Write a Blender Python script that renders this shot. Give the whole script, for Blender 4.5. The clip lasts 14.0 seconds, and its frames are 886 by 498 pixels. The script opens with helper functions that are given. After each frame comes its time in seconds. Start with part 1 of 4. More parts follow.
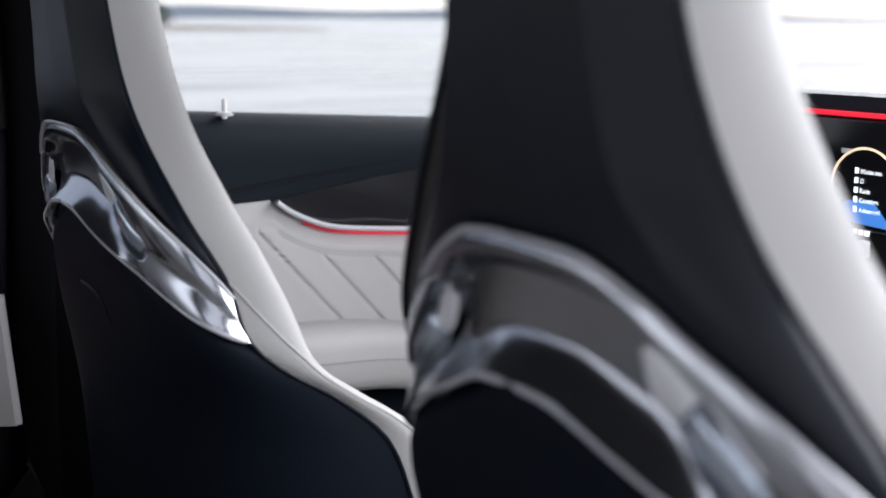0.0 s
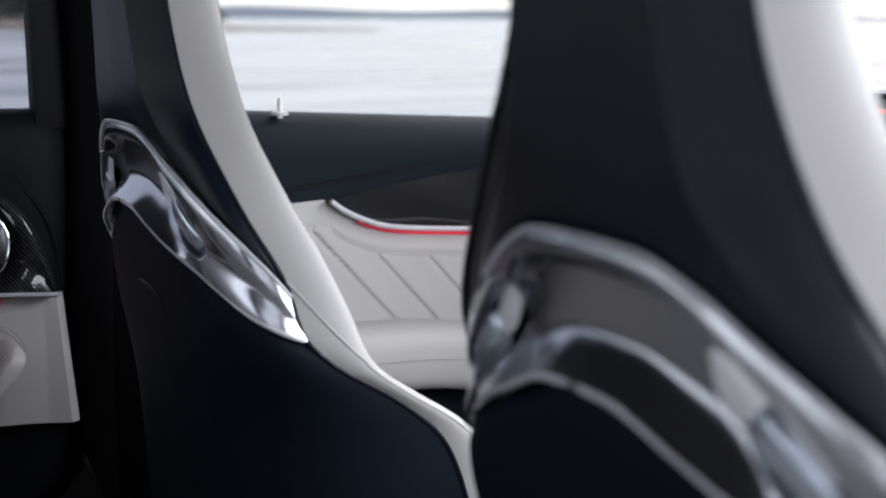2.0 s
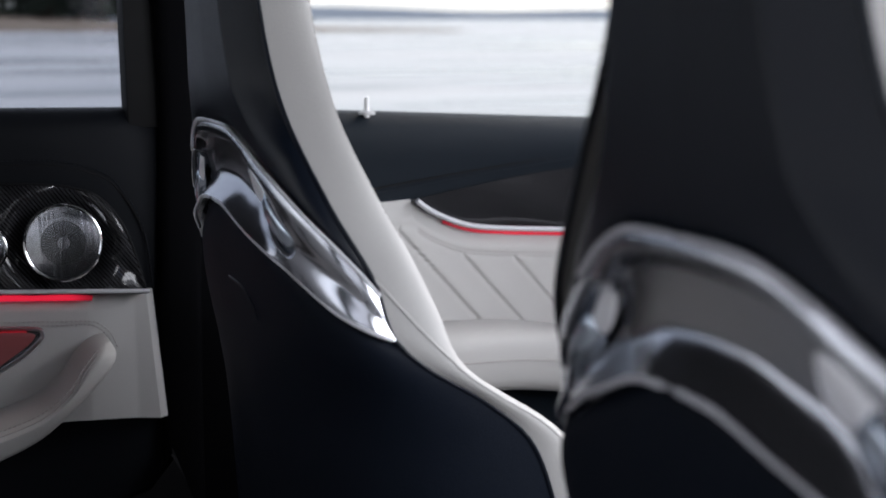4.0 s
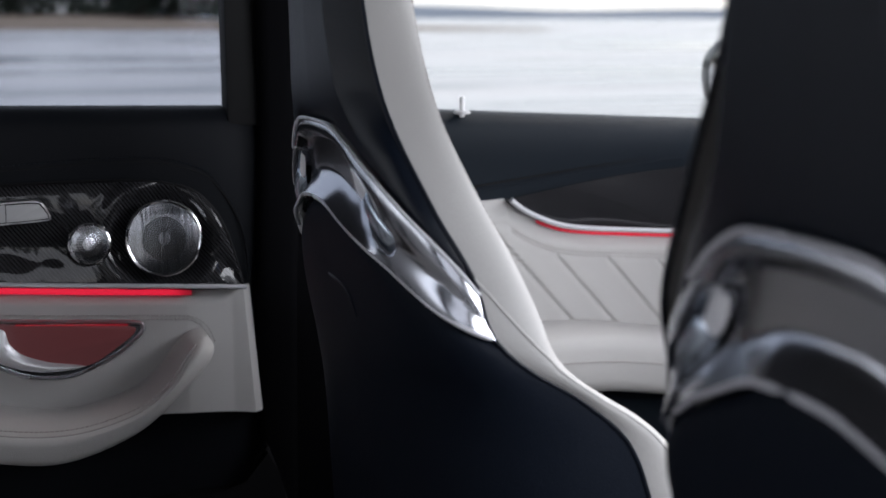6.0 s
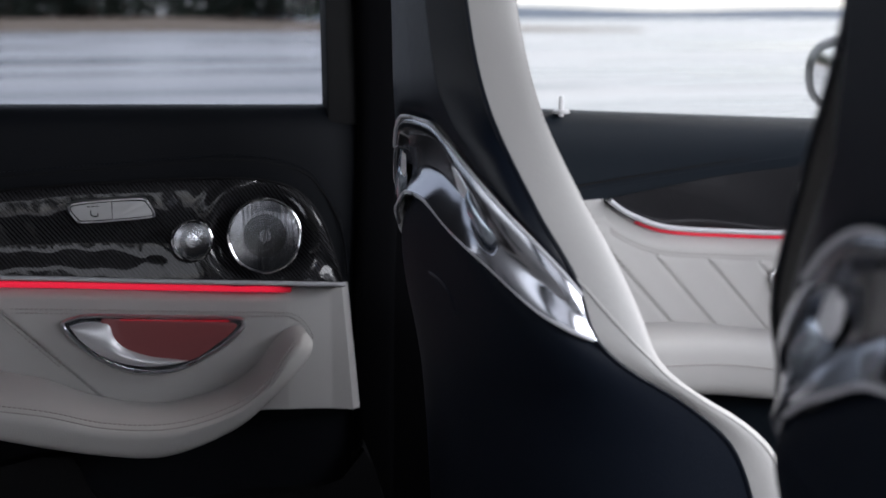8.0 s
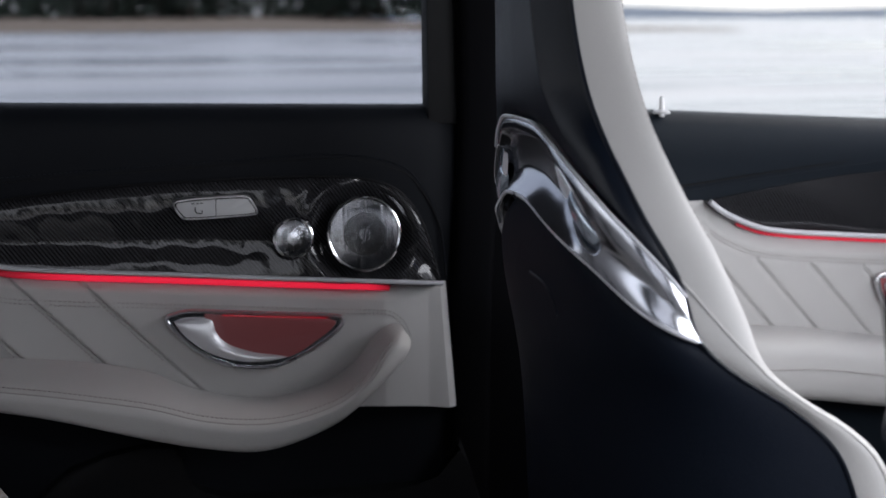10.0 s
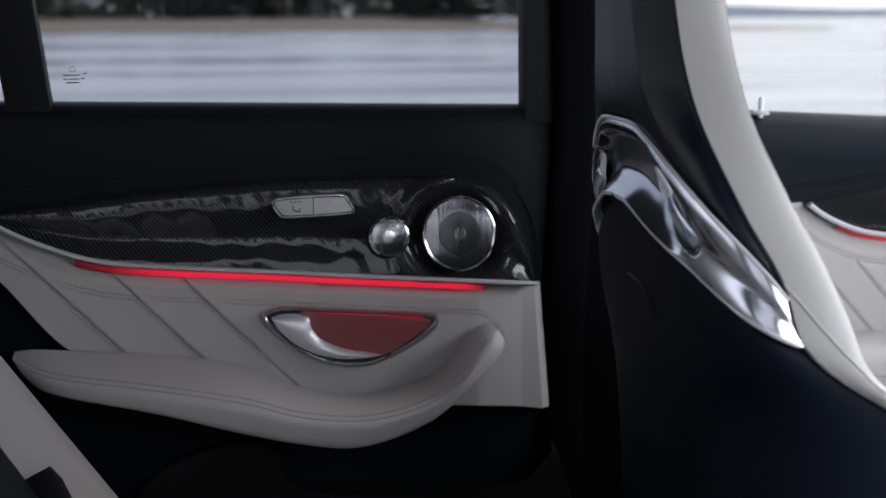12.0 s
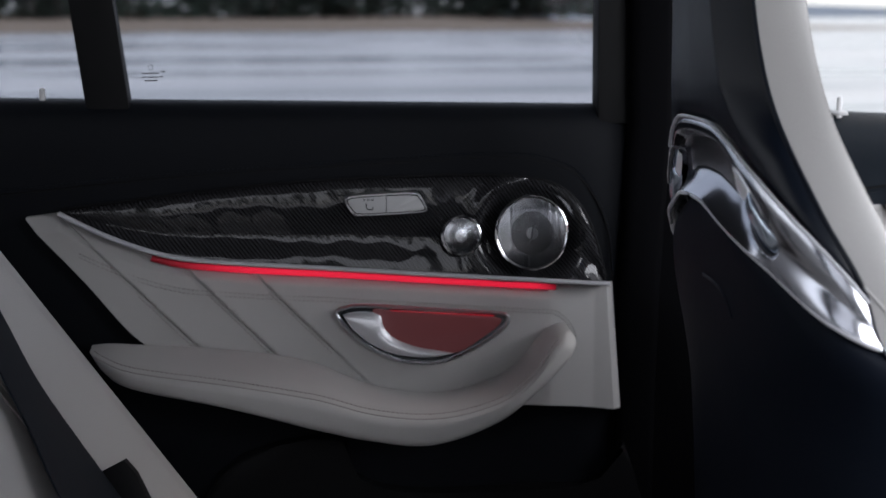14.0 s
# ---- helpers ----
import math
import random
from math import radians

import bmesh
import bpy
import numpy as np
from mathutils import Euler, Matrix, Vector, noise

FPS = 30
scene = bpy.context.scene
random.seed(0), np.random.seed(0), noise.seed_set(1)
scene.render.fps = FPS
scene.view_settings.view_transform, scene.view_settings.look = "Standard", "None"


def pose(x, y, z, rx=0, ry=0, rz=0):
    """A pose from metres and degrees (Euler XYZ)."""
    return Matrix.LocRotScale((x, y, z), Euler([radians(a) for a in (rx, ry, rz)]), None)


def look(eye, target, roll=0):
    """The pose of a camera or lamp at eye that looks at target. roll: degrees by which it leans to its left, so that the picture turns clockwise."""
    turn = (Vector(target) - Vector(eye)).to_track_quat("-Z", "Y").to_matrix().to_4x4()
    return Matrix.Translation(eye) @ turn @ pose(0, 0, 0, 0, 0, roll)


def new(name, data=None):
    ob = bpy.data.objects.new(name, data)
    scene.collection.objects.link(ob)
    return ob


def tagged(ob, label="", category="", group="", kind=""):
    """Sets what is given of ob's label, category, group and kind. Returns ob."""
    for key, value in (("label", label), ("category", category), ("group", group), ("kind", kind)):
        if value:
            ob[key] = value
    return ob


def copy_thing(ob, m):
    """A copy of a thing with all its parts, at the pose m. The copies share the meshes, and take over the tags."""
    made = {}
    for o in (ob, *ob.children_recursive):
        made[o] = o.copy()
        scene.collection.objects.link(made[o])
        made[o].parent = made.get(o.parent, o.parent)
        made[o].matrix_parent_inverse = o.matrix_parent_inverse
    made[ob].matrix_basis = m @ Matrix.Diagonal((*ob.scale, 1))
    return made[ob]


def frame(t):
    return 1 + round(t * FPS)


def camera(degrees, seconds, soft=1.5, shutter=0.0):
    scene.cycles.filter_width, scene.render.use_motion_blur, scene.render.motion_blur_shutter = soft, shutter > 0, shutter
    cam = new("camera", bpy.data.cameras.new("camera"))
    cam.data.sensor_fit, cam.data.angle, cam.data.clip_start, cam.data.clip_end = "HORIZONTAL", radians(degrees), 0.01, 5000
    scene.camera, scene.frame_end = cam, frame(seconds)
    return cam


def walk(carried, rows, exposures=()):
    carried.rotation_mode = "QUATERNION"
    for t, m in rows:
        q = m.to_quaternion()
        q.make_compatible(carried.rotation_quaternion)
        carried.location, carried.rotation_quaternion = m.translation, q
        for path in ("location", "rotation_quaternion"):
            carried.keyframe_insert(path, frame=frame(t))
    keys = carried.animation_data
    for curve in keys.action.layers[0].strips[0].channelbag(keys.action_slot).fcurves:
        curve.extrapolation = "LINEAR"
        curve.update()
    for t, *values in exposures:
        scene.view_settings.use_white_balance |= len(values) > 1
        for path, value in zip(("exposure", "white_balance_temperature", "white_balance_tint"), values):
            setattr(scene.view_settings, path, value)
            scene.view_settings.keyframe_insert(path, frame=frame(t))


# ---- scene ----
cam = camera(37.9, 14.0)
PATH = [
    (0, (0.03, -0.027, 1.077), (1.087, 1.634, 0.725), 0.3),
    (0.5, (0.028, -0.027, 1.077), (1.077, 1.639, 0.725), 0.3),
    (1, (0.028, -0.024, 1.077), (1.061, 1.652, 0.725), 0.3),
    (1.5, (0.027, -0.024, 1.077), (1.041, 1.663, 0.725), 0.2),
    (2, (0.026, -0.021, 1.076), (1.018, 1.68, 0.724), 0.2),
    (2.5, (0.025, -0.019, 1.076), (0.993, 1.695, 0.723), 0.2),
    (3, (0.024, -0.017, 1.075), (0.964, 1.713, 0.723), 0.2),
    (5.5, (0.015, -0.008, 1.074), (0.81, 1.793, 0.721), 0.0),
    (6, (0.009, -0.009, 1.075), (0.774, 1.805, 0.722), 0.1),
    (6.5, (0.007, -0.009, 1.075), (0.741, 1.818, 0.722), 0.0),
    (7, (0.006, -0.006, 1.074), (0.706, 1.834, 0.721), 0.0),
    (7.5, (0.002, -0.007, 1.074), (0.672, 1.844, 0.722), -0.1),
    (8, (0.002, -0.004, 1.073), (0.635, 1.861, 0.721), -0.1),
    (10.5, (-0.01, -0.003, 1.073), (0.453, 1.911, 0.721), -0.2),
    (11, (-0.008, 0.0, 1.072), (0.418, 1.922, 0.72), -0.2),
    (11.5, (-0.015, -0.004, 1.073), (0.385, 1.923, 0.722), -0.3),
    (12, (-0.019, -0.004, 1.074), (0.349, 1.93, 0.722), -0.3),
    (12.5, (-0.021, -0.004, 1.074), (0.318, 1.935, 0.722), -0.3),
    (13, (-0.021, -0.004, 1.074), (0.285, 1.941, 0.722), -0.4),
    (13.5, (-0.023, -0.003, 1.074), (0.259, 1.946, 0.722), -0.4),
    (14, (-0.024, -0.003, 1.073), (0.24, 1.948, 0.721), -0.3),
]
walk(cam, [(t, look(eye, target, roll)) for t, eye, target, roll in PATH], [(0, 1.0, 6350, 13), (14, 1.0, 6350, 13)])
cam.data.dof.use_dof, cam.data.dof.focus_distance, cam.data.dof.aperture_fstop = True, 1.35, 5.0

# ---- world, sun, exposure ----
world = bpy.data.worlds.new("overcast_sky")
scene.world = world
world.use_nodes = True
wn = world.node_tree
sky = wn.nodes.new("ShaderNodeTexSky")
sky.sky_type, sky.sun_disc = "NISHITA", False
sky.sun_elevation, sky.sun_rotation = radians(38), radians(70)
sky.air_density, sky.dust_density, sky.ozone_density = 1.0, 1.5, 1.0
cloud = wn.nodes.new("ShaderNodeMix")
cloud.data_type = "RGBA"
cloud.inputs["Factor"].default_value = 0.8
cloud.inputs["B"].default_value = (4.8, 4.75, 4.8, 1)
wn.links.new(sky.outputs[0], cloud.inputs["A"])
wn.links.new(cloud.outputs["Result"], wn.nodes["Background"].inputs[0])
wn.nodes["Background"].inputs[1].default_value = 0.14

sun = new("sun", bpy.data.lights.new("sun", "SUN"))
sun.data.energy, sun.data.angle, sun.data.color = 1.0, radians(25), (1.0, 0.96, 0.9)
sun.matrix_world = pose(0, 0, 30, 52, 0, 110)


def window_light(name, at, to, wide, high, watts):
    """The sky's light through an opening of the car."""
    lamp = new(name, bpy.data.lights.new(name, "AREA"))
    lamp.data.shape, lamp.data.size, lamp.data.size_y, lamp.data.energy, lamp.data.color = "RECTANGLE", wide, high, watts, (0.94, 0.97, 1.0)
    lamp.matrix_world = look(at, to)


window_light("windscreen_light", (1.5, 0.82, 1.22), (0.6, 0.82, 0.8), 1.2, 0.45, 4.6)
window_light("rear_window_light", (-0.97, 0.82, 1.17), (0.3, 0.7, 0.85), 1.1, 0.26, 0.35)
window_light("near_front_window_light", (0.9, 0.09, 1.13), (0.9, 1.2, 0.9), 0.7, 0.32, 4.4)


# ---- small tools ----
def clamp01(t):
    return max(0.0, min(1.0, t))


def lerp(a, b, t):
    return a + (b - a) * t


def table(rows):
    """A smooth function through rows of (key, value), in rising order of key."""
    ks, vs = [r[0] for r in rows], [r[1] for r in rows]

    def at(k):
        if k <= ks[0]:
            return vs[0]
        if k >= ks[-1]:
            return vs[-1]
        i = max(j for j in range(len(ks) - 1) if ks[j] <= k)
        slope = lambda j: (vs[min(j + 1, len(vs) - 1)] - vs[max(j - 1, 0)]) / (ks[min(j + 1, len(ks) - 1)] - ks[max(j - 1, 0)])
        h = ks[i + 1] - ks[i]
        t = (k - ks[i]) / h
        return ((2 * t**3 - 3 * t**2 + 1) * vs[i] + (t**3 - 2 * t**2 + t) * h * slope(i)
                + (3 * t**2 - 2 * t**3) * vs[i + 1] + (t**3 - t**2) * h * slope(i + 1))
    return at


def spline(points, steps=8, closed=False):
    """A smooth line (Catmull-Rom) through the points."""
    pts = [Vector(p) for p in points]
    n, out = len(pts), []
    for i in range(n if closed else n - 1):
        g = lambda j: pts[j % n] if closed else pts[max(0, min(n - 1, j))]
        a, b, c, d = g(i - 1), g(i), g(i + 1), g(i + 2)
        for k in range(steps):
            t = k / steps
            out.append(0.5 * (2 * b + (c - a) * t + (2 * a - 5 * b + 4 * c - d) * t * t + (3 * b - a - 3 * c + d) * t**3))
    if not closed:
        out.append(pts[-1].copy())
    return out


def thing(name, label, category, group="", kind="", at=(0, 0, 0)):
    ob = new(name)
    ob.location = at
    ob.empty_display_size = 0.05
    return tagged(ob, label, category, group, kind)


def part(name, bm, material, parent=None, label="", smooth=True):
    """Links a bmesh as one mesh object under a thing or a part."""
    me = bpy.data.meshes.new(name)
    bmesh.ops.recalc_face_normals(bm, faces=bm.faces)
    bm.to_mesh(me)
    bm.free()
    me.materials.append(material)
    for p in me.polygons:
        p.use_smooth = smooth
    if smooth:
        me.set_sharp_from_angle(angle=radians(38))
    ob = new(name, me)
    if parent:
        up, shift = parent, Vector((0, 0, 0))
        while up:
            shift += up.location
            up = up.parent
        ob.parent = parent
        ob.location = -shift
    return tagged(ob, label)


def sheet(fn, nu, nv, thick=0.0, inward=None):
    """A grid of fn(u, v), u and v from 0 to 1; with a thickness if given, towards inward(u, v)."""
    bm = bmesh.new()
    def lay(off):
        rows = []
        for i in range(nu + 1):
            row = []
            for j in range(nv + 1):
                u, v = i / nu, j / nv
                p = Vector(fn(u, v))
                if off:
                    p = p + Vector(inward(u, v) if callable(inward) else inward) * off
                row.append(bm.verts.new(p))
            rows.append(row)
        return rows
    def skin(g):
        for i in range(nu):
            for j in range(nv):
                bm.faces.new((g[i][j], g[i + 1][j], g[i + 1][j + 1], g[i][j + 1]))
    a = lay(0)
    skin(a)
    if thick:
        b = lay(thick)
        skin(b)
        rim = lambda g: [g[i][0] for i in range(nu)] + [g[nu][j] for j in range(nv)] + [g[i][nv] for i in range(nu, 0, -1)] + [g[0][j] for j in range(nv, 0, -1)]
        ra, rb = rim(a), rim(b)
        for k in range(len(ra)):
            m = (k + 1) % len(ra)
            bm.faces.new((ra[k], ra[m], rb[m], rb[k]))
    return bm


def sweep(path, radii, sides=12, squash=(1, 1), up=(0, 1, 0), caps=True, power=2.0):
    """A tube along path; radii one number or one a point; squash scales it across and along up; power above 2 squares it off."""
    bm, rings = bmesh.new(), []
    path = [Vector(p) for p in path]
    up = Vector(up)
    for i, p in enumerate(path):
        t = (path[min(i + 1, len(path) - 1)] - path[max(i - 1, 0)]).normalized()
        side = t.cross(up).normalized()
        v = side.cross(t).normalized()
        r = radii[i] if isinstance(radii, (list, tuple)) else radii
        ring = []
        for k in range(sides):
            a = 2 * math.pi * k / sides
            c, s = math.cos(a), math.sin(a)
            c, s = math.copysign(abs(c) ** (2 / power), c), math.copysign(abs(s) ** (2 / power), s)
            ring.append(bm.verts.new(p + side * (r * squash[0] * c) + v * (r * squash[1] * s)))
        rings.append(ring)
    for a, b in zip(rings, rings[1:]):
        for k in range(sides):
            bm.faces.new((a[k], a[(k + 1) % sides], b[(k + 1) % sides], b[k]))
    if caps:
        bm.faces.new(rings[0][::-1])
        bm.faces.new(rings[-1])
    return bm


def plate(outline, y0, y1, bevel=0.0, steps=2):
    """A plate in the upright plane across the car, from an outline of (x, z), between y0 (near side) and y1."""
    bm = bmesh.new()
    near = [bm.verts.new((p[0], y0, p[1])) for p in outline]
    far = [bm.verts.new((p[0], y1, p[1])) for p in outline]
    face = bm.faces.new(near)
    bm.faces.new(far[::-1])
    n = len(outline)
    for k in range(n):
        bm.faces.new((near[k], far[k], far[(k + 1) % n], near[(k + 1) % n]))
    if bevel:
        bmesh.ops.bevel(bm, geom=list(face.edges), offset=bevel, segments=steps, affect="EDGES", profile=0.5)
    return bm


def block(lo, hi, bevel=0.0, segments=2):
    bm = bmesh.new()
    bmesh.ops.create_cube(bm, size=1)
    for v in bm.verts:
        v.co = Vector([lerp(lo[i], hi[i], v.co[i] + 0.5) for i in range(3)])
    if bevel:
        bmesh.ops.bevel(bm, geom=list(bm.edges), offset=bevel, segments=segments, affect="EDGES", profile=0.5)
    return bm


def disc(centre, radius, depth, dome=0.0, sides=48, rings=6, tilt=0.13):
    """A round plate facing the near side of the car, domed by the given height."""
    bm = bmesh.new()
    cx, cy, cz = centre
    prev = None
    mid = bm.verts.new((cx, cy - depth - dome, cz))
    for i in range(1, rings + 2):
        f = min(1, i / rings)
        y = cy if i == rings + 1 else cy - depth - dome * (1 - f * f)
        ring = [bm.verts.new((cx + radius * f * math.cos(2 * math.pi * k / sides), y, cz + radius * f * math.sin(2 * math.pi * k / sides))) for k in range(sides)]
        for k in range(sides):
            m = (k + 1) % sides
            if prev is None:
                bm.faces.new((mid, ring[k], ring[m]))
            else:
                bm.faces.new((prev[k], ring[k], ring[m], prev[m]))
        prev = ring
    for v in bm.verts:
        v.co.y += tilt * (v.co.z - cz)
    return bm


# ---- materials ----
def material(name, colour, rough=0.5, metal=0.0, grain=0.0, grain_size=400.0, stain=0.08, coat=0.0, rough_var=0.08, spec=0.5, coat_rough=0.03):
    """A surface with a fine grain (relief) and a broad, faint change of colour and gloss."""
    m = bpy.data.materials.new(name)
    m.use_nodes = True
    t = m.node_tree
    b = t.nodes["Principled BSDF"]
    b.inputs["Roughness"].default_value, b.inputs["Metallic"].default_value = rough, metal
    b.inputs["Coat Weight"].default_value, b.inputs["Coat Roughness"].default_value = coat, coat_rough
    b.inputs["Specular IOR Level"].default_value = spec
    co = t.nodes.new("ShaderNodeTexCoord")
    broad = t.nodes.new("ShaderNodeTexNoise")
    broad.inputs["Scale"].default_value, broad.inputs["Detail"].default_value = 9.0, 5.0
    t.links.new(co.outputs["Object"], broad.inputs["Vector"])
    mix = t.nodes.new("ShaderNodeMix")
    mix.data_type = "RGBA"
    mix.inputs["A"].default_value = (*[c * (1 - stain) for c in colour], 1)
    mix.inputs["B"].default_value = (*[min(1, c * (1 + stain)) for c in colour], 1)
    t.links.new(broad.outputs["Fac"], mix.inputs["Factor"])
    t.links.new(mix.outputs["Result"], b.inputs["Base Color"])
    span = t.nodes.new("ShaderNodeMapRange")
    span.inputs["To Min"].default_value, span.inputs["To Max"].default_value = max(0.02, rough - rough_var), min(1, rough + rough_var)
    t.links.new(broad.outputs["Fac"], span.inputs["Value"])
    t.links.new(span.outputs["Result"], b.inputs["Roughness"])
    if grain:
        cells = t.nodes.new("ShaderNodeTexVoronoi")
        cells.inputs["Scale"].default_value = grain_size
        fine = t.nodes.new("ShaderNodeTexNoise")
        fine.inputs["Scale"].default_value, fine.inputs["Detail"].default_value = grain_size * 2.5, 3.0
        add = t.nodes.new("ShaderNodeMath")
        bump = t.nodes.new("ShaderNodeBump")
        bump.inputs["Strength"].default_value, bump.inputs["Distance"].default_value = grain, 0.0006
        t.links.new(co.outputs["Object"], cells.inputs["Vector"])
        t.links.new(co.outputs["Object"], fine.inputs["Vector"])
        t.links.new(cells.outputs["Distance"], add.inputs[0])
        t.links.new(fine.outputs["Fac"], add.inputs[1])
        t.links.new(add.outputs["Value"], bump.inputs["Height"])
        t.links.new(bump.outputs["Normal"], b.inputs["Normal"])
    return m


def glow(name, colour, strength):
    m = bpy.data.materials.new(name)
    m.use_nodes = True
    b = m.node_tree.nodes["Principled BSDF"]
    b.inputs["Base Color"].default_value = (*[c * 0.5 for c in colour], 1)
    b.inputs["Emission Color"].default_value, b.inputs["Emission Strength"].default_value = (*colour, 1), strength
    return m


def glazing(name, tint):
    """A thin pane: it lets light straight through, tinted, and mirrors a little at a slant."""
    m = bpy.data.materials.new(name)
    m.use_nodes = True
    t = m.node_tree
    clear, gloss = t.nodes.new("ShaderNodeBsdfTransparent"), t.nodes.new("ShaderNodeBsdfGlossy")
    clear.inputs["Color"].default_value = (*tint, 1)
    gloss.inputs["Roughness"].default_value = 0.02
    fres, mix = t.nodes.new("ShaderNodeFresnel"), t.nodes.new("ShaderNodeMixShader")
    fres.inputs["IOR"].default_value = 1.1
    t.links.new(fres.outputs["Fac"], mix.inputs["Fac"])
    t.links.new(clear.outputs[0], mix.inputs[1])
    t.links.new(gloss.outputs[0], mix.inputs[2])
    t.links.new(mix.outputs[0], t.nodes["Material Output"].inputs["Surface"])
    return m


def carbon_weave(name):
    """Lacquered carbon fibre: a twill of fine diagonal bands under a clear coat."""
    m = material(name, (0.02, 0.02, 0.022), 0.6, 0.0, coat=1.0, coat_rough=0.01, spec=0.1)
    t = m.node_tree
    b = t.nodes["Principled BSDF"]
    co, turn = t.nodes.new("ShaderNodeTexCoord"), t.nodes.new("ShaderNodeMapping")
    turn.inputs["Rotation"].default_value = (0, radians(38), 0)
    wave = t.nodes.new("ShaderNodeTexWave")
    wave.inputs["Scale"].default_value, wave.inputs["Distortion"].default_value = 80.0, 0.3
    cross = t.nodes.new("ShaderNodeTexWave")
    cross.bands_direction = "Z"
    cross.inputs["Scale"].default_value = 75.0
    mul, ramp = t.nodes.new("ShaderNodeMath"), t.nodes.new("ShaderNodeMix")
    mul.operation, ramp.data_type = "MULTIPLY", "RGBA"
    ramp.inputs["A"].default_value, ramp.inputs["B"].default_value = (0.003, 0.003, 0.0035, 1), (0.03, 0.03, 0.034, 1)
    t.links.new(co.outputs["Object"], turn.inputs["Vector"])
    t.links.new(turn.outputs["Vector"], wave.inputs["Vector"])
    t.links.new(co.outputs["Object"], cross.inputs["Vector"])
    t.links.new(wave.outputs["Fac"], mul.inputs[0])
    t.links.new(cross.outputs["Fac"], mul.inputs[1])
    t.links.new(wave.outputs["Fac"], ramp.inputs["Factor"])
    t.links.new(ramp.outputs["Result"], b.inputs["Base Color"])
    return m


BLACK_LEATHER = material("black_leather", (0.004, 0.0064, 0.0125), 0.35, grain=0.25, grain_size=700, spec=0.32)
SHELL_LEATHER = material("black_shell_leather", (0.005, 0.0076, 0.0138), 0.55, grain=0.4, grain_size=700, spec=0.1)
BLACK_VINYL = material("black_vinyl", (0.0075, 0.0115, 0.017), 0.55, grain=0.4, grain_size=900, spec=0.14)
# Darker copy of BLACK_VINYL: the rear door's weaker light is put into its colour.
CARD_SHADED = material("rear_card_vinyl_shaded", (0.0042, 0.0052, 0.0078), 0.58, grain=0.4, grain_size=900, spec=0.14)
BLACK_PLASTIC = material("black_plastic", (0.0035, 0.0036, 0.0045), 0.6, grain=0.2, grain_size=900, spec=0.2)
CREAM_LEATHER = material("cream_leather", (0.488, 0.478, 0.47), 0.58, grain=0.35, grain_size=650, stain=0.03, spec=0.3)
CREAM_THREAD = material("cream_thread", (0.4, 0.38, 0.37), 0.8)
SATIN_METAL = material("satin_metal", (0.72, 0.72, 0.74), 0.28, 1.0, rough_var=0.05, stain=0.03)
TRIM_SATIN = material("satin_trim_metal", (0.64, 0.64, 0.68), 0.36, 0.2, rough_var=0.05, stain=0.03)
PALE_GLINT = material("pale_glint_metal", (0.9, 0.9, 0.93), 0.4, 0.3)
LEVER_SATIN = material("satin_lever_metal", (0.72, 0.72, 0.75), 0.42, 0.6, rough_var=0.03, stain=0.02)
SLOT_BLUE = material("blue_grey_polished_metal", (0.5, 0.56, 0.64), 0.22, 0.75, rough_var=0.04)
BRIGHT_METAL = material("bright_metal", (0.82, 0.82, 0.84), 0.1, 1.0, rough_var=0.04, stain=0.02)
DARK_METAL = material("dark_polished_metal", (0.46, 0.47, 0.51), 0.2, 1.0, rough_var=0.03, stain=0.03)
def brushed_metal(name, colour, rough):
    """Metal with a fine upright brushing that draws reflections out into streaks."""
    m = material(name, colour, rough, 1.0, rough_var=0.05, stain=0.05)
    t = m.node_tree
    b = t.nodes["Principled BSDF"]
    b.inputs["Anisotropic"].default_value = 0.7
    co, mp, n, bump = [t.nodes.new(k) for k in ("ShaderNodeTexCoord", "ShaderNodeMapping", "ShaderNodeTexNoise", "ShaderNodeBump")]
    mp.inputs["Scale"].default_value = (1.0, 0.04, 0.04)
    n.inputs["Scale"].default_value, n.inputs["Detail"].default_value = 130.0, 3.0
    bump.inputs["Strength"].default_value, bump.inputs["Distance"].default_value = 0.5, 0.0012
    t.links.new(co.outputs["Object"], mp.inputs["Vector"])
    t.links.new(mp.outputs["Vector"], n.inputs["Vector"])
    t.links.new(n.outputs["Fac"], bump.inputs["Height"])
    t.links.new(bump.outputs["Normal"], b.inputs["Normal"])
    return m


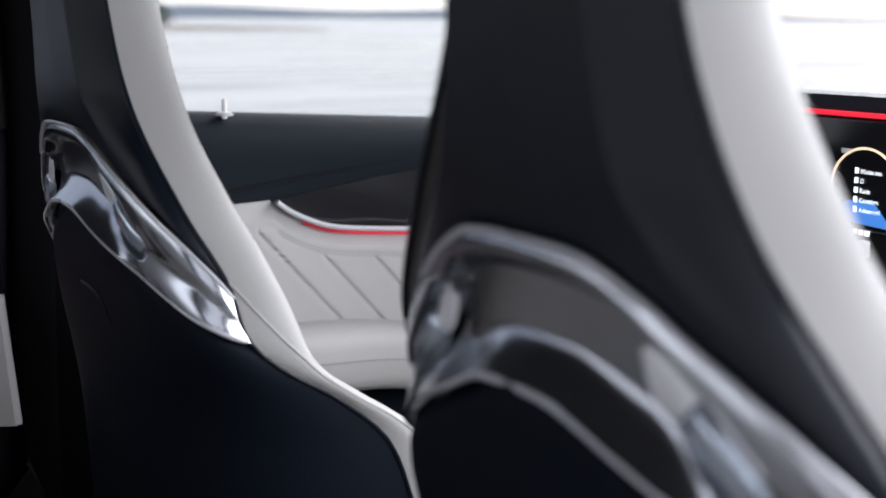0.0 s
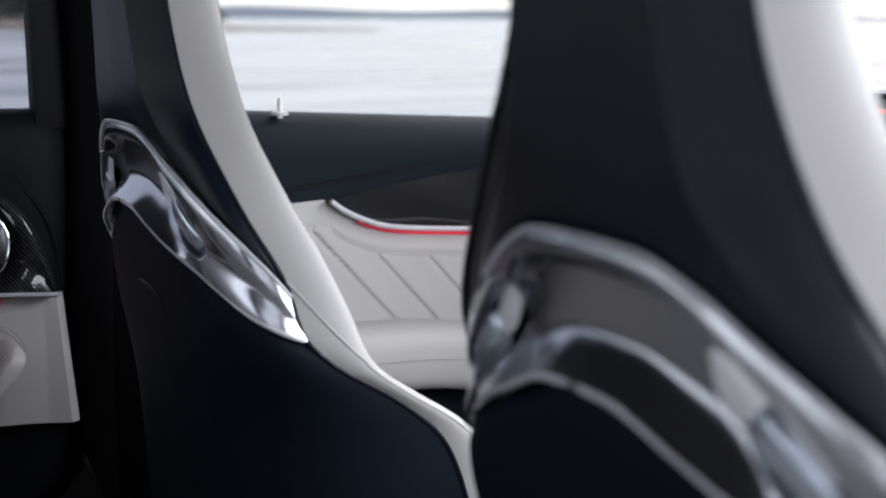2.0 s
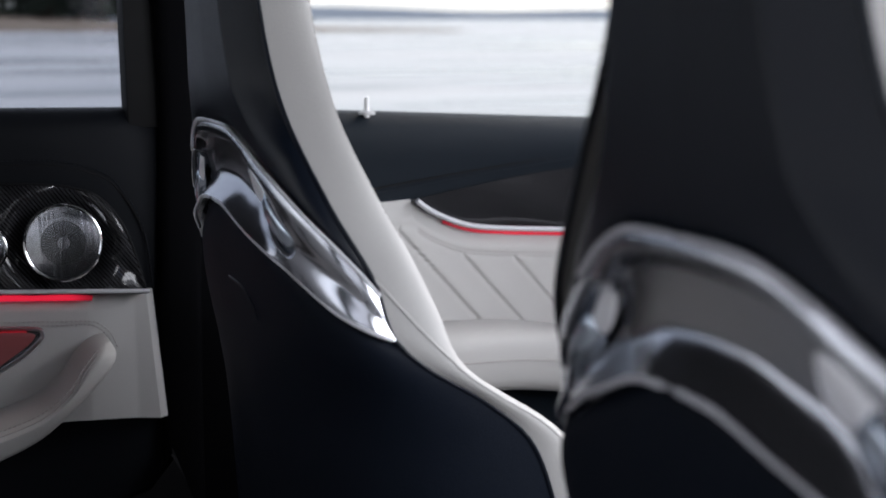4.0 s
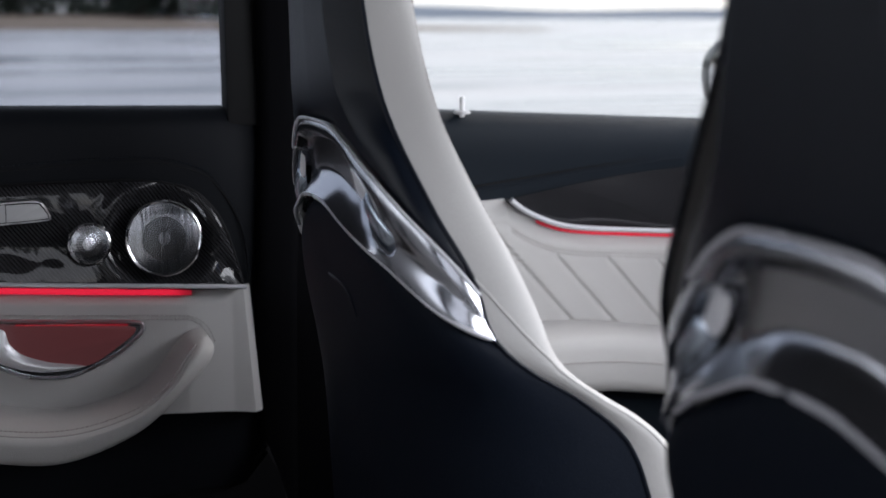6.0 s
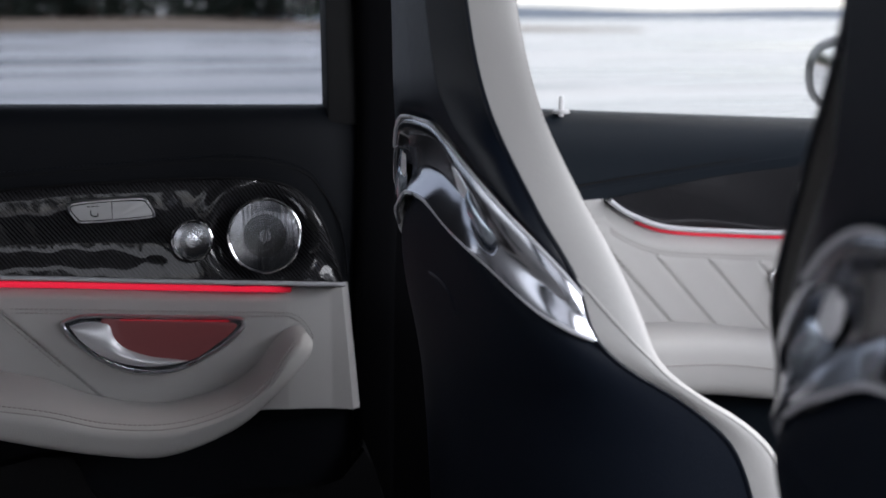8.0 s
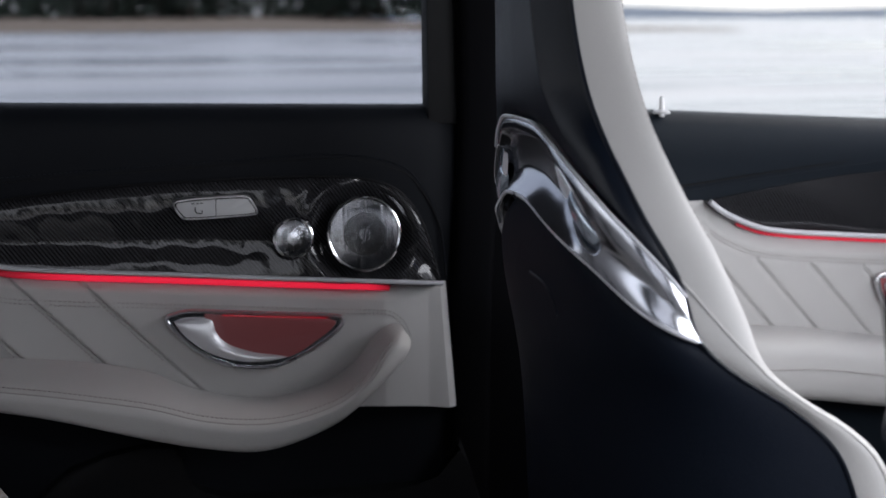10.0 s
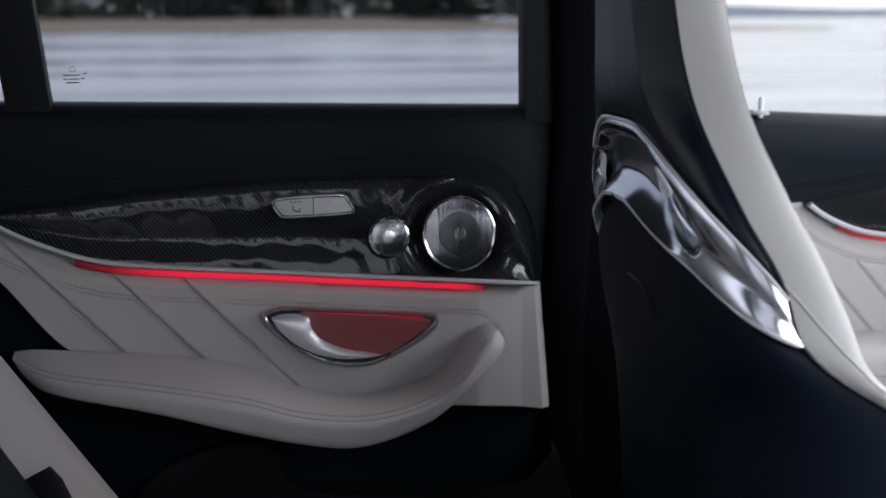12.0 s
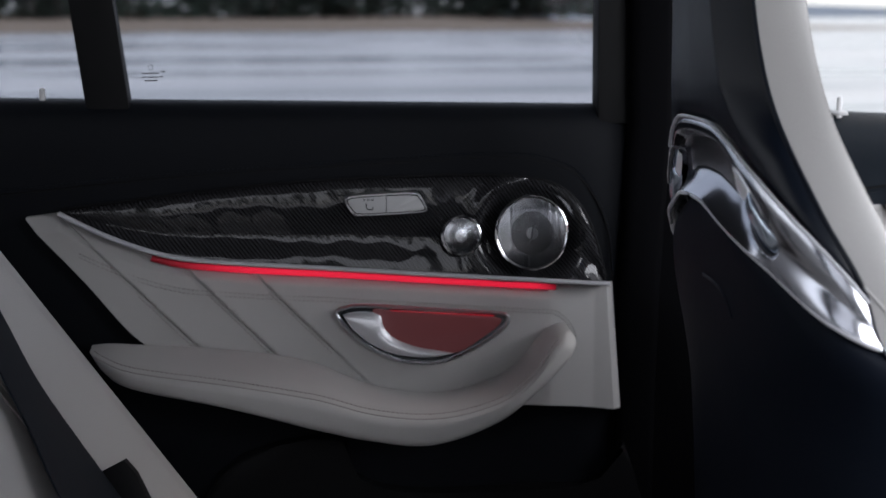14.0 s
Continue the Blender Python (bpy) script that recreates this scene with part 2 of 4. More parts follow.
GRILLE_METAL = brushed_metal("grille_metal", (0.5, 0.51, 0.54), 0.2)
HOLE_BLACK = material("hole_black", (0.004, 0.004, 0.004), 0.8)
GREY_SWITCH = material("grey_switch", (0.5, 0.5, 0.51), 0.4)
PIN_GREY = material("pale_grey_plastic", (0.75, 0.75, 0.76), 0.35)
PILLAR_BLACK = material("matt_black_trim", (0.0025, 0.0025, 0.0032), 0.85, spec=0.04, grain=0.2, grain_size=900)
MARK_GREY = material("mark_grey", (0.08, 0.08, 0.09), 0.6)
CARBON = carbon_weave("carbon_weave")
def fading_glow(name, colour, strength, start, full, last, end):
    """A light guide that runs along the car and fades out towards its ends."""
    m = glow(name, colour, strength)
    t = m.node_tree
    co, axes, rise, fall, mul, out = [t.nodes.new(k) for k in ("ShaderNodeTexCoord", "ShaderNodeSeparateXYZ", "ShaderNodeMapRange", "ShaderNodeMapRange", "ShaderNodeMath", "ShaderNodeMath")]
    mul.operation = out.operation = "MULTIPLY"
    out.inputs[1].default_value = strength
    t.links.new(co.outputs["Object"], axes.inputs[0])
    for node, a, b in ((rise, start, full), (fall, end, last)):
        node.interpolation_type = "SMOOTHSTEP"
        node.inputs["From Min"].default_value, node.inputs["From Max"].default_value = a, b
        t.links.new(axes.outputs["X"], node.inputs["Value"])
    t.links.new(rise.outputs["Result"], mul.inputs[0])
    t.links.new(fall.outputs["Result"], mul.inputs[1])
    t.links.new(mul.outputs["Value"], out.inputs[0])
    t.links.new(out.outputs["Value"], t.nodes["Principled BSDF"].inputs["Emission Strength"])
    return m


RED_GLOW = glow("red_ambient_light", (1.0, 0.02, 0.05), 0.36)
RED_REAR = fading_glow("red_rear_door_light", (1.0, 0.02, 0.06), 0.3, -0.16, -0.04, 0.3, 0.34)
RED_FRONT = fading_glow("red_front_door_light", (1.0, 0.03, 0.07), 0.2, 0.82, 0.94, 1.4, 1.45)
RED_DIM = glow("dim_red_light", (1.0, 0.02, 0.05), 0.12)
# The ambient light's red glow is painted into this plate's base colour.
RED_TINTED_PLATE = material("red_glow_tinted_plate", (0.27, 0.07, 0.075), 0.45)
REAR_GLASS = glazing("tinted_glass", (0.66, 0.69, 0.73))
FRONT_GLASS = glazing("clear_glass", (0.93, 0.95, 0.95))
HEADLINER = material("headliner_cloth", (0.03, 0.03, 0.032), 0.9, grain=0.3)
CARPET = material("carpet", (0.012, 0.012, 0.013), 0.95, grain=0.6)
CAR_PAINT = material("dark_car_paint", (0.012, 0.016, 0.02), 0.4, 0.0, coat=0.6)
SCREEN_BLACK = material("screen_black", (0.006, 0.006, 0.008), 0.15)


# ---- outdoors ----
def ground_material():
    m = bpy.data.materials.new("wet_pale_ground")
    m.use_nodes = True
    t = m.node_tree
    b = t.nodes["Principled BSDF"]
    co, mp = t.nodes.new("ShaderNodeTexCoord"), t.nodes.new("ShaderNodeMapping")
    mp.inputs["Scale"].default_value = (0.05, 0.16, 1)
    n1, n2 = t.nodes.new("ShaderNodeTexNoise"), t.nodes.new("ShaderNodeTexNoise")
    n1.inputs["Scale"].default_value, n1.inputs["Detail"].default_value = 1.0, 6.0
    n2.inputs["Scale"].default_value, n2.inputs["Detail"].default_value = 14.0, 5.0
    ramp = t.nodes.new("ShaderNodeValToRGB")
    ramp.color_ramp.elements[0].position, ramp.color_ramp.elements[0].color = 0.37, (0.13, 0.14, 0.16, 1)
    ramp.color_ramp.elements[1].position, ramp.color_ramp.elements[1].color = 0.52, (0.51, 0.5, 0.505, 1)
    rough = t.nodes.new("ShaderNodeMapRange")
    rough.inputs["From Min"].default_value, rough.inputs["From Max"].default_value = 0.3, 0.6
    rough.inputs["To Min"].default_value, rough.inputs["To Max"].default_value = 0.08, 0.5
    bump = t.nodes.new("ShaderNodeBump")
    bump.inputs["Strength"].default_value, bump.inputs["Distance"].default_value = 0.15, 0.02
    t.links.new(co.outputs["Object"], mp.inputs["Vector"])
    t.links.new(mp.outputs["Vector"], n1.inputs["Vector"])
    t.links.new(mp.outputs["Vector"], n2.inputs["Vector"])
    t.links.new(n1.outputs["Fac"], ramp.inputs["Fac"])
    t.links.new(n1.outputs["Fac"], rough.inputs["Value"])
    t.links.new(n2.outputs["Fac"], bump.inputs["Height"])
    mp2, n3, streak, mult = t.nodes.new("ShaderNodeMapping"), t.nodes.new("ShaderNodeTexNoise"), t.nodes.new("ShaderNodeMapRange"), t.nodes.new("ShaderNodeMix")
    mp2.inputs["Scale"].default_value = (0.03, 0.22, 1)
    mp2.inputs["Rotation"].default_value = (0, 0, radians(6))
    n3.inputs["Scale"].default_value, n3.inputs["Detail"].default_value = 1.6, 4.0
    streak.inputs["From Min"].default_value, streak.inputs["From Max"].default_value = 0.56, 0.66
    streak.inputs["To Max"].default_value = 0.75
    mult.data_type = "RGBA"
    mult.inputs["B"].default_value = (0.1, 0.115, 0.14, 1)
    t.links.new(co.outputs["Object"], mp2.inputs["Vector"])
    t.links.new(mp2.outputs["Vector"], n3.inputs["Vector"])
    t.links.new(n3.outputs["Fac"], streak.inputs["Value"])
    t.links.new(streak.outputs["Result"], mult.inputs["Factor"])
    t.links.new(ramp.outputs["Color"], mult.inputs["A"])
    t.links.new(mult.outputs["Result"], b.inputs["Base Color"])
    t.links.new(rough.outputs["Result"], b.inputs["Roughness"])
    t.links.new(bump.outputs["Normal"], b.inputs["Normal"])
    return m


ground = part("ground", sheet(lambda u, v: (lerp(-3500, 3500, u), lerp(-3500, 3500, v), 0), 8, 8), ground_material(), None, "pale wet open ground with dark streaks reaching the horizon")
tagged(ground, category="ground", kind="structure")

GRASS = material("dry_grass_bank", (0.2, 0.15, 0.11), 0.9, stain=0.3)
bank = part("shore_bank", sheet(lambda u, v: (lerp(-260, 52, u) + 6 * math.sin(9 * v), lerp(105, 200, v) + 5 * math.sin(17 * u) + 2 * math.sin(41 * u), 0.05 + 1.6 * v ** 0.8 * clamp01((1 - u) * 12)), 60, 10), GRASS, None, "low bank of dry brown grass at the far shore")
tagged(bank, category="shore bank", kind="structure")

NEEDLES = material("fir_needles", (0.035, 0.05, 0.035), 0.8, stain=0.4)
BARK = material("fir_bark", (0.07, 0.055, 0.045), 0.9, stain=0.3)


def fir(height, seed):
    """A fir: a tapered trunk and a crown of drooping sprays of small leaf clumps."""
    rng = random.Random(seed)
    tree = thing("fir_tree", "dark green fir tree on the far shore", "tree", "firs along the shore")
    part("trunk", sweep([(0, 0, height * k / 6) for k in range(7)], [0.02 * height * (1 - k / 6.5) for k in range(7)], 7, up=(0, 1, 0)), BARK, tree)
    bm = bmesh.new()
    for k in range(260):
        f = rng.random() ** 0.8
        z = height * (0.06 + 0.93 * f)
        reach = 0.2 * height * (1 - f) ** 0.8 + 0.15
        a, r = rng.uniform(0, 6.283), reach * rng.uniform(0.25, 1.0)
        s = 0.035 * height * rng.uniform(0.6, 1.3)
        c = Vector((r * math.cos(a), r * math.sin(a), z - 0.25 * r))
        out = Vector((math.cos(a), math.sin(a), -0.35))
        side = Vector((-math.sin(a), math.cos(a), rng.uniform(-0.3, 0.3)))
        q = [bm.verts.new(c + out * s * i + side * s * j + Vector((0, 0, rng.uniform(-0.2, 0.2) * s))) for i, j in ((-1.2, -0.5), (-1.2, 0.5), (1.2, 0.7), (1.6, 0), (1.2, -0.7))]
        bm.faces.new(q)
    part("crown", bm, NEEDLES, tree, smooth=False)
    return tree


rng = random.Random(4)
first_firs = [fir(15, 1), fir(12, 2), fir(18, 3)]
spots = [(rng.uniform(-210, 62), rng.uniform(165, 205)) for _ in range(170)]
for i, (x, y) in enumerate(spots):
    if i < 3:
        first_firs[i].matrix_basis = pose(x, y, 1.2)
    else:
        copy_thing(first_firs[i % 3], pose(x, y, 1.2, 0, 0, rng.uniform(0, 360)))

bm = bmesh.new()
for k in range(9000):
    x, y, z = rng.uniform(-240, 66), rng.uniform(172, 200), 1.2 + 7 * rng.random() ** 1.4
    z *= clamp01((66 - x) / 22) ** 0.5 + 0.1
    q = rng.uniform(0.4, 1.0)
    a = Vector((rng.uniform(-1, 1), rng.uniform(-0.4, 0.4), rng.uniform(-0.5, 0.5))).normalized() * q
    b = Vector((rng.uniform(-0.3, 0.3), rng.uniform(-0.4, 0.4), 1)).normalized() * q
    c = Vector((x, y, z))
    bm.faces.new([bm.verts.new(c + v) for v in (-a, -0.4 * b, a, b)])
thicket = part("thicket", bm, NEEDLES, None, "dense dark undergrowth along the edge of the wood", smooth=False)
tagged(thicket, category="undergrowth", kind="stuff")

# the wood on the camera's own side, which shows in the lacquer and the metal
for i in range(90):
    copy_thing(first_firs[i % 3], pose(rng.uniform(-110, 90), rng.uniform(-80, -52), 0, 0, 0, rng.uniform(0, 360)))

# Distance haze is painted into the hills as a pale blue base colour.
HAZE_PAINTED_HILL = material("far_hill_painted_haze", (0.36, 0.4, 0.47), 1.0, stain=0.1)
far_hill = part("far_hill", sheet(lambda u, v: (lerp(300, 2600, u), 1900 - 900 * u, v * (9 + 7 * math.sin(5 * u + 0.6) + 3 * math.sin(17 * u) + 1.5 * math.sin(43 * u))), 120, 3), HAZE_PAINTED_HILL, None, "low wooded hills far off, blue haze painted into their colour")
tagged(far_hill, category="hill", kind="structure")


# ---- cabin shell ----
def setting(name, bm, mat, label, category, smooth=True):
    return tagged(part(name, bm, mat, None, label, smooth), category=category, kind="structure")


setting("ceiling", sheet(lambda u, v: (lerp(-1.0, 1.05, u), lerp(0.12, 1.56, v), 1.36 - 0.05 * (2 * u - 1) ** 2 - 0.06 * (2 * v - 1) ** 4), 16, 12, 0.03, (0, 0, 1)), HEADLINER, "black cloth headliner of the car roof", "ceiling")
setting("floor", block((-1.0, 0.12, 0.2), (1.7, 1.62, 0.26)), CARPET, "black carpeted car floor", "floor")
setting("wall_rear", block((-1.06, 0.05, 0.2), (-1.0, 1.66, 1.0), 0.01), BLACK_VINYL, "dark bulkhead behind the rear bench", "wall")
setting("wall_front", block((1.72, 0.05, 0.2), (1.78, 1.66, 0.9), 0.01), BLACK_PLASTIC, "dark bulkhead under the windscreen", "wall")
setting("wall_near", block((0.45, 0.02, 0.2), (1.7, 0.1, 0.93), 0.02), BLACK_VINYL, "closed front door facing the camera's side", "wall")
setting("pillar_near", block((0.42, 0.04, 0.93), (0.52, 0.1, 1.33), 0.015), BLACK_PLASTIC, "dark door pillar beside the open rear window", "pillar")
setting("door_near", block((-0.62, 0.02, 0.2), (0.45, 0.1, 0.75), 0.02), BLACK_VINYL, "dark lower part of the rear door under the open window", "wall")
setting("quarter_near", block((-1.0, 0.02, 0.2), (-0.62, 0.1, 1.33), 0.02), BLACK_VINYL, "dark rear quarter trim by the open window", "wall")

# the pillar between the two far doors
setting("pillar_far", plate([(0.407, 0.2), (0.66, 0.2), (0.66, 0.95), (0.62, 0.98), (0.585, 1.34), (0.405, 1.34)], 1.60, 1.66, 0.012), PILLAR_BLACK, "matt black pillar between the two doors", "pillar")
setting("pillar_trim", sweep([(0.445, 1.60, 0.25), (0.447, 1.598, 0.6), (0.447, 1.59, 0.73), (0.455, 1.58, 0.95), (0.45, 1.57, 1.15), (0.44, 1.52, 1.34)], 0.03, 16, (0.9, 0.55), power=3.5), PILLAR_BLACK, "rounded black trim on the door pillar", "trim")


# ---- rear door ----
REAR_STRIP = spline([(-0.272, 0.848), (-0.213, 0.817), (-0.147, 0.793), (-0.08, 0.783), (0.058, 0.771), (0.199, 0.758), (0.399, 0.741)], 10)
REAR_TOP = spline([(-0.272, 0.849), (-0.144, 0.863), (-0.009, 0.875), (0.13, 0.88), (0.25, 0.8795), (0.314, 0.872), (0.35, 0.855), (0.378, 0.814), (0.399, 0.744)], 10)


def along(line, t):
    f = clamp01(t) * (len(line) - 1)
    i = min(int(f), len(line) - 2)
    return line[i].lerp(line[i + 1], f - i)


def by_x(line):
    rows = []
    for p in line:
        if not rows or p[0] > rows[-1][0] + 1e-5:
            rows.append((p[0], p[1]))
    return table(rows)


def stitches(line, gap, length, radius, mat, parent, name="stitching"):
    """A row of short threads along a line."""
    bm = bmesh.new()
    left = 0.0
    for a, b in zip(line, line[1:]):
        a, b = Vector(a), Vector(b)
        d = (b - a).length
        while left < d:
            p, t = a.lerp(b, left / d), (b - a).normalized()
            n = t.cross(Vector((0, 1, 0))).normalized() * radius
            o = Vector((0, -radius, 0))
            e = [bm.verts.new(q) for q in (p - t * length / 2 - n, p - t * length / 2 + n, p + t * length / 2 + n, p + t * length / 2 - n, p - t * length * 0.3 + o, p + t * length * 0.3 + o)]
            for f in ((0, 1, 4), (1, 2, 5, 4), (2, 3, 5), (3, 0, 4, 5)):
                bm.faces.new([e[i] for i in f])
            left += gap
        left -= d
    ob = part(name, bm, mat, parent, smooth=False)
    ob["kind"] = "stuff"
    return ob


def quilt_y(x, z, y, folds, lean):
    """The padded leather's surface: flat strips that overlap a little at slanting creases."""
    s = x + lean * (z - 0.7)
    best = min(abs(s - f) for f in folds)
    after = min([s - f for f in folds if s >= f] or [1.0])
    return y + 0.0035 * math.exp(-((best / 0.0028) ** 2)) - 0.0028 * math.exp(-after / 0.03) * clamp01(after / 0.004)


def lamp_disc(parent, name, centre, radius, rings, first, label):
    """A round metal loudspeaker cover with rings of holes and a bright rim."""
    x, y, z = centre
    cover = part(name, disc(centre, radius, 0.006, 0.0025), GRILLE_METAL, parent, label)
    part("rim", sweep([(x + radius * math.cos(k * math.pi / 24), y - 0.006 + 0.13 * radius * math.sin(k * math.pi / 24), z + radius * math.sin(k * math.pi / 24)) for k in range(49)], 0.0022, 8, caps=False), BRIGHT_METAL, cover, "bright metal rim")
    bm = bmesh.new()
    for i in range(rings):
        r = lerp(first, radius * 0.93, i / max(1, rings - 1))
        n = int(2 * math.pi * r / 0.0031)
        d = 0.0014 if r < radius * 0.62 else 0.00055
        for k in range(n):
            a = 2 * math.pi * (k + 0.5 * (i % 2)) / n
            cx, cz = x + r * math.cos(a), z + r * math.sin(a)
            cy = y - 0.0064 - 0.0025 * (1 - (r / radius) ** 2) + 0.13 * (cz - z)
            bm.faces.new([bm.verts.new((cx + d * math.cos(q * math.pi / 3), cy, cz + d * math.sin(q * math.pi / 3))) for q in range(6)])
    ob = part("perforation", bm, HOLE_BLACK, cover, smooth=False)
    ob["kind"] = "stuff"
    return cover


def lock_pin(parent, x, y, z):
    part("lock_pin", sweep([(x, y, z - 0.01), (x, y, z + 0.012), (x, y, z + 0.0165), (x, y, z + 0.018)], [0.0036, 0.0036, 0.0031, 0.0012], 14), PIN_GREY, parent, "small metal lock pin")
    part("pin_collar", sweep([(x, y, z - 0.006), (x, y, z - 0.003), (x, y, z - 0.001)], [0.0115, 0.0115, 0.008], 18), GREY_SWITCH, parent)


def rear_door():
    d = thing("rear_door", "closed rear car door with cream leather, carbon trim and red light", "car door")
    # card: from the foot up to the rounded sill under the glass
    card = spline([(1.628, 0.25), (1.605, 0.3), (1.598, 0.5), (1.588, 0.7), (1.584, 0.84), (1.583, 0.905), (1.587, 0.939), (1.597, 0.956), (1.61, 0.963), (1.63, 0.963)], 6)
    def card_at(u, v):
        p = along(card, v)
        x = lerp(-0.75, 0.432, u)
        return (x, p[0] + 0.012 * clamp01((u - 0.97) / 0.03), p[1] + 0.013 * clamp01((p[1] - 0.6) / 0.3) * (0.389 - x) / 0.577)
    part("door_card", sheet(card_at, 40, 54, 0.02, (0, 1, 0)), CARD_SHADED, d, "matt black upper and lower door card, darkened for the shade there")
    seam = spline([(-0.6, 0.853), (-0.344, 0.868), (-0.144, 0.884), (0.131, 0.897), (0.273, 0.901), (0.346, 0.886), (0.375, 0.863), (0.402, 0.812), (0.411, 0.745)], 10)
    part("trim_seam", sweep([(p[0], 1.5835, p[1]) for p in seam], 0.0012, 6), BLACK_PLASTIC, d)
    stitches([(p[0], 1.582, p[1] + 0.006) for p in seam], 0.006, 0.004, 0.0006, BLACK_LEATHER, d)
    # lacquered carbon panel
    lo, hi = by_x(REAR_STRIP), by_x(REAR_TOP)
    sx, sz, sr = 0.299, 0.809, 0.045
    def carbon(u, v):
        x = lerp(-0.272, 0.399, u)
        z = lerp(lo(x) - 0.004, max(hi(x), lo(x) - 0.0035), v)
        ease = clamp01(v / 0.45)
        y = 1.5575 + 0.0105 * ease * ease * (3 - 2 * ease) - 0.0035 * math.sin(math.pi * clamp01((v - 0.4) / 0.6)) + 0.006 * clamp01((v - 0.9) / 0.1) ** 2
        y += 0.0009 * math.sin(38 * x + 20 * z) * math.sin(math.pi * v) + 0.0004 * math.sin(130 * x + 60 * z) * math.sin(math.pi * v)
        ring = math.hypot(x - sx, z - sz)
        y += 0.012 * math.exp(-((max(0, ring - sr) / 0.013) ** 2)) - 0.006 * math.exp(-(((ring - sr - 0.026) / 0.01) ** 2))
        return (x, y, z)
    part("carbon_panel", sheet(carbon, 110, 30, 0.012, (0, 1, 0)), CARBON, d, "glossy lacquered carbon fibre panel")
    part("upper_edge", sweep([(p[0], 1.571, p[1] + 0.001) for p in REAR_TOP], 0.0018, 8), BLACK_PLASTIC, d)
    part("metal_strip", sweep([(p[0], 1.552, p[1] + 0.0005) for p in REAR_STRIP], 0.0032, 10, (0.9, 1.5)), TRIM_SATIN, d, "slim satin metal trim strip")
    part("light_strip", sweep([(p[0], 1.5575, p[1] - 0.0082) for p in REAR_STRIP if -0.17 < p[0] < 0.338], 0.0042, 10, (0.9, 0.5)), RED_REAR, d, "glowing red ambient light strip")
    woofer = lamp_disc(d, "speaker_cover", (sx, 1.563, sz), sr, 13, 0.009, "round perforated metal speaker cover")
    part("speaker_mark", sweep(spline([(sx - 0.004, 1.5538, sz - 0.009), (sx - 0.001, 1.5538, sz - 0.007), (sx, 1.5538, sz), (sx + 0.001, 1.5538, sz + 0.006), (sx + 0.005, 1.5538, sz + 0.009)], 5), 0.0012, 6), MARK_GREY, woofer, "small dark curved mark")
    lamp_disc(d, "tweeter_cover", (0.209, 1.556, 0.809), 0.0235, 6, 0.009, "small round perforated metal speaker cover")
    # switch plate
    out = spline([(0.066, 0.856), (0.075, 0.861), (0.115, 0.8635), (0.152, 0.8635), (0.16, 0.858), (0.167, 0.843), (0.16, 0.8395), (0.12, 0.8375), (0.083, 0.837), (0.075, 0.84)], 5, True)
    sw = part("switch_plate", plate(out, 1.549, 1.565, 0.003), SATIN_METAL, d, "satin framed seat heating switch")
    cx = 0.117
    inner = [(cx + (p[0] - cx) * 0.925, 0.8503 + (p[1] - 0.8503) * 0.76) for p in out]
    part("switch_gap", plate([(cx + (p[0] - cx) * 0.955, 0.8503 + (p[1] - 0.8503) * 0.86) for p in out], 1.5486, 1.553), HOLE_BLACK, sw)
    part("switch_left", plate([(min(x, cx - 0.001), z) for x, z in inner], 1.547, 1.553, 0.001), GREY_SWITCH, sw)
    part("switch_right", plate([(max(x, cx), z) for x, z in inner], 1.547, 1.553, 0.001), GREY_SWITCH, sw)
    for k in range(3):
        part("switch_light", block((0.088 + 0.005 * k, 1.5462, 0.856), (0.0912 + 0.005 * k, 1.5468, 0.8572)), HOLE_BLACK, sw)
    part("heat_symbol", sweep(spline([(0.092, 1.5464, 0.852), (0.0925, 1.5464, 0.846), (0.099, 1.5464, 0.8445), (0.1, 1.5464, 0.848)], 5), 0.0007, 5), HOLE_BLACK, sw)
    # padded cream leather
    folds = (-0.139, -0.057, 0.017)
    lower = table([(-0.32, 0.847), (-0.25, 0.766), (-0.182, 0.685), (-0.1, 0.65), (0.0, 0.62), (0.1, 0.58), (0.26, 0.575), (0.29, 0.585), (0.419, 0.567)])
    def cream(u, v):
        x0 = lerp(-0.313, 0.411, u)
        top = lo(max(-0.272, x0)) - 0.004 if x0 > -0.272 else lerp(0.841, 0.846, (x0 + 0.313) / 0.041)
        bot = min(lower(x0), top - 0.001)
        z = lerp(bot, top, v)
        x = x0 + 0.014 * (1 - v) * clamp01((u - 0.8) / 0.2)
        pad = 0.012 * clamp01((top - z) / 0.02) * clamp01((0.385 - x) / 0.06)
        return (x, quilt_y(x, z, 1.573 - pad, folds, 0.95) + 0.012 * clamp01((u - 0.985) / 0.015), z)
    part("leather_panel", sheet(cream, 330, 60, 0.02, (0, 1, 0)), CREAM_LEATHER, d, "cream leather door panel with slanting quilted folds")
    line = [(x, 1.5595, lo(x) - 0.036 - 0.002) for x in [-0.25 + 0.01 * k for k in range(57)]]
    curve = spline([line[-1], (0.335, 1.561, 0.706), (0.352, 1.563, 0.69), (0.36, 1.563, 0.67)], 6)
    for dz in (0, 0.005):
        stitches([(p[0], p[1], p[2] - dz) for p in line] + [(p[0] - 0.6 * dz, p[1], p[2] - 0.8 * dz) for p in curve[1:]], 0.0056, 0.0038, 0.0008, CREAM_THREAD, d)
    for f in folds:
        for dx in (-0.004, 0.004):
            stitches([(f + dx - 0.95 * (z - 0.7), 1.5578, z) for z in [0.665 + 0.01 * k for k in range(9)]], 0.0056, 0.0038, 0.0008, CREAM_THREAD, d)
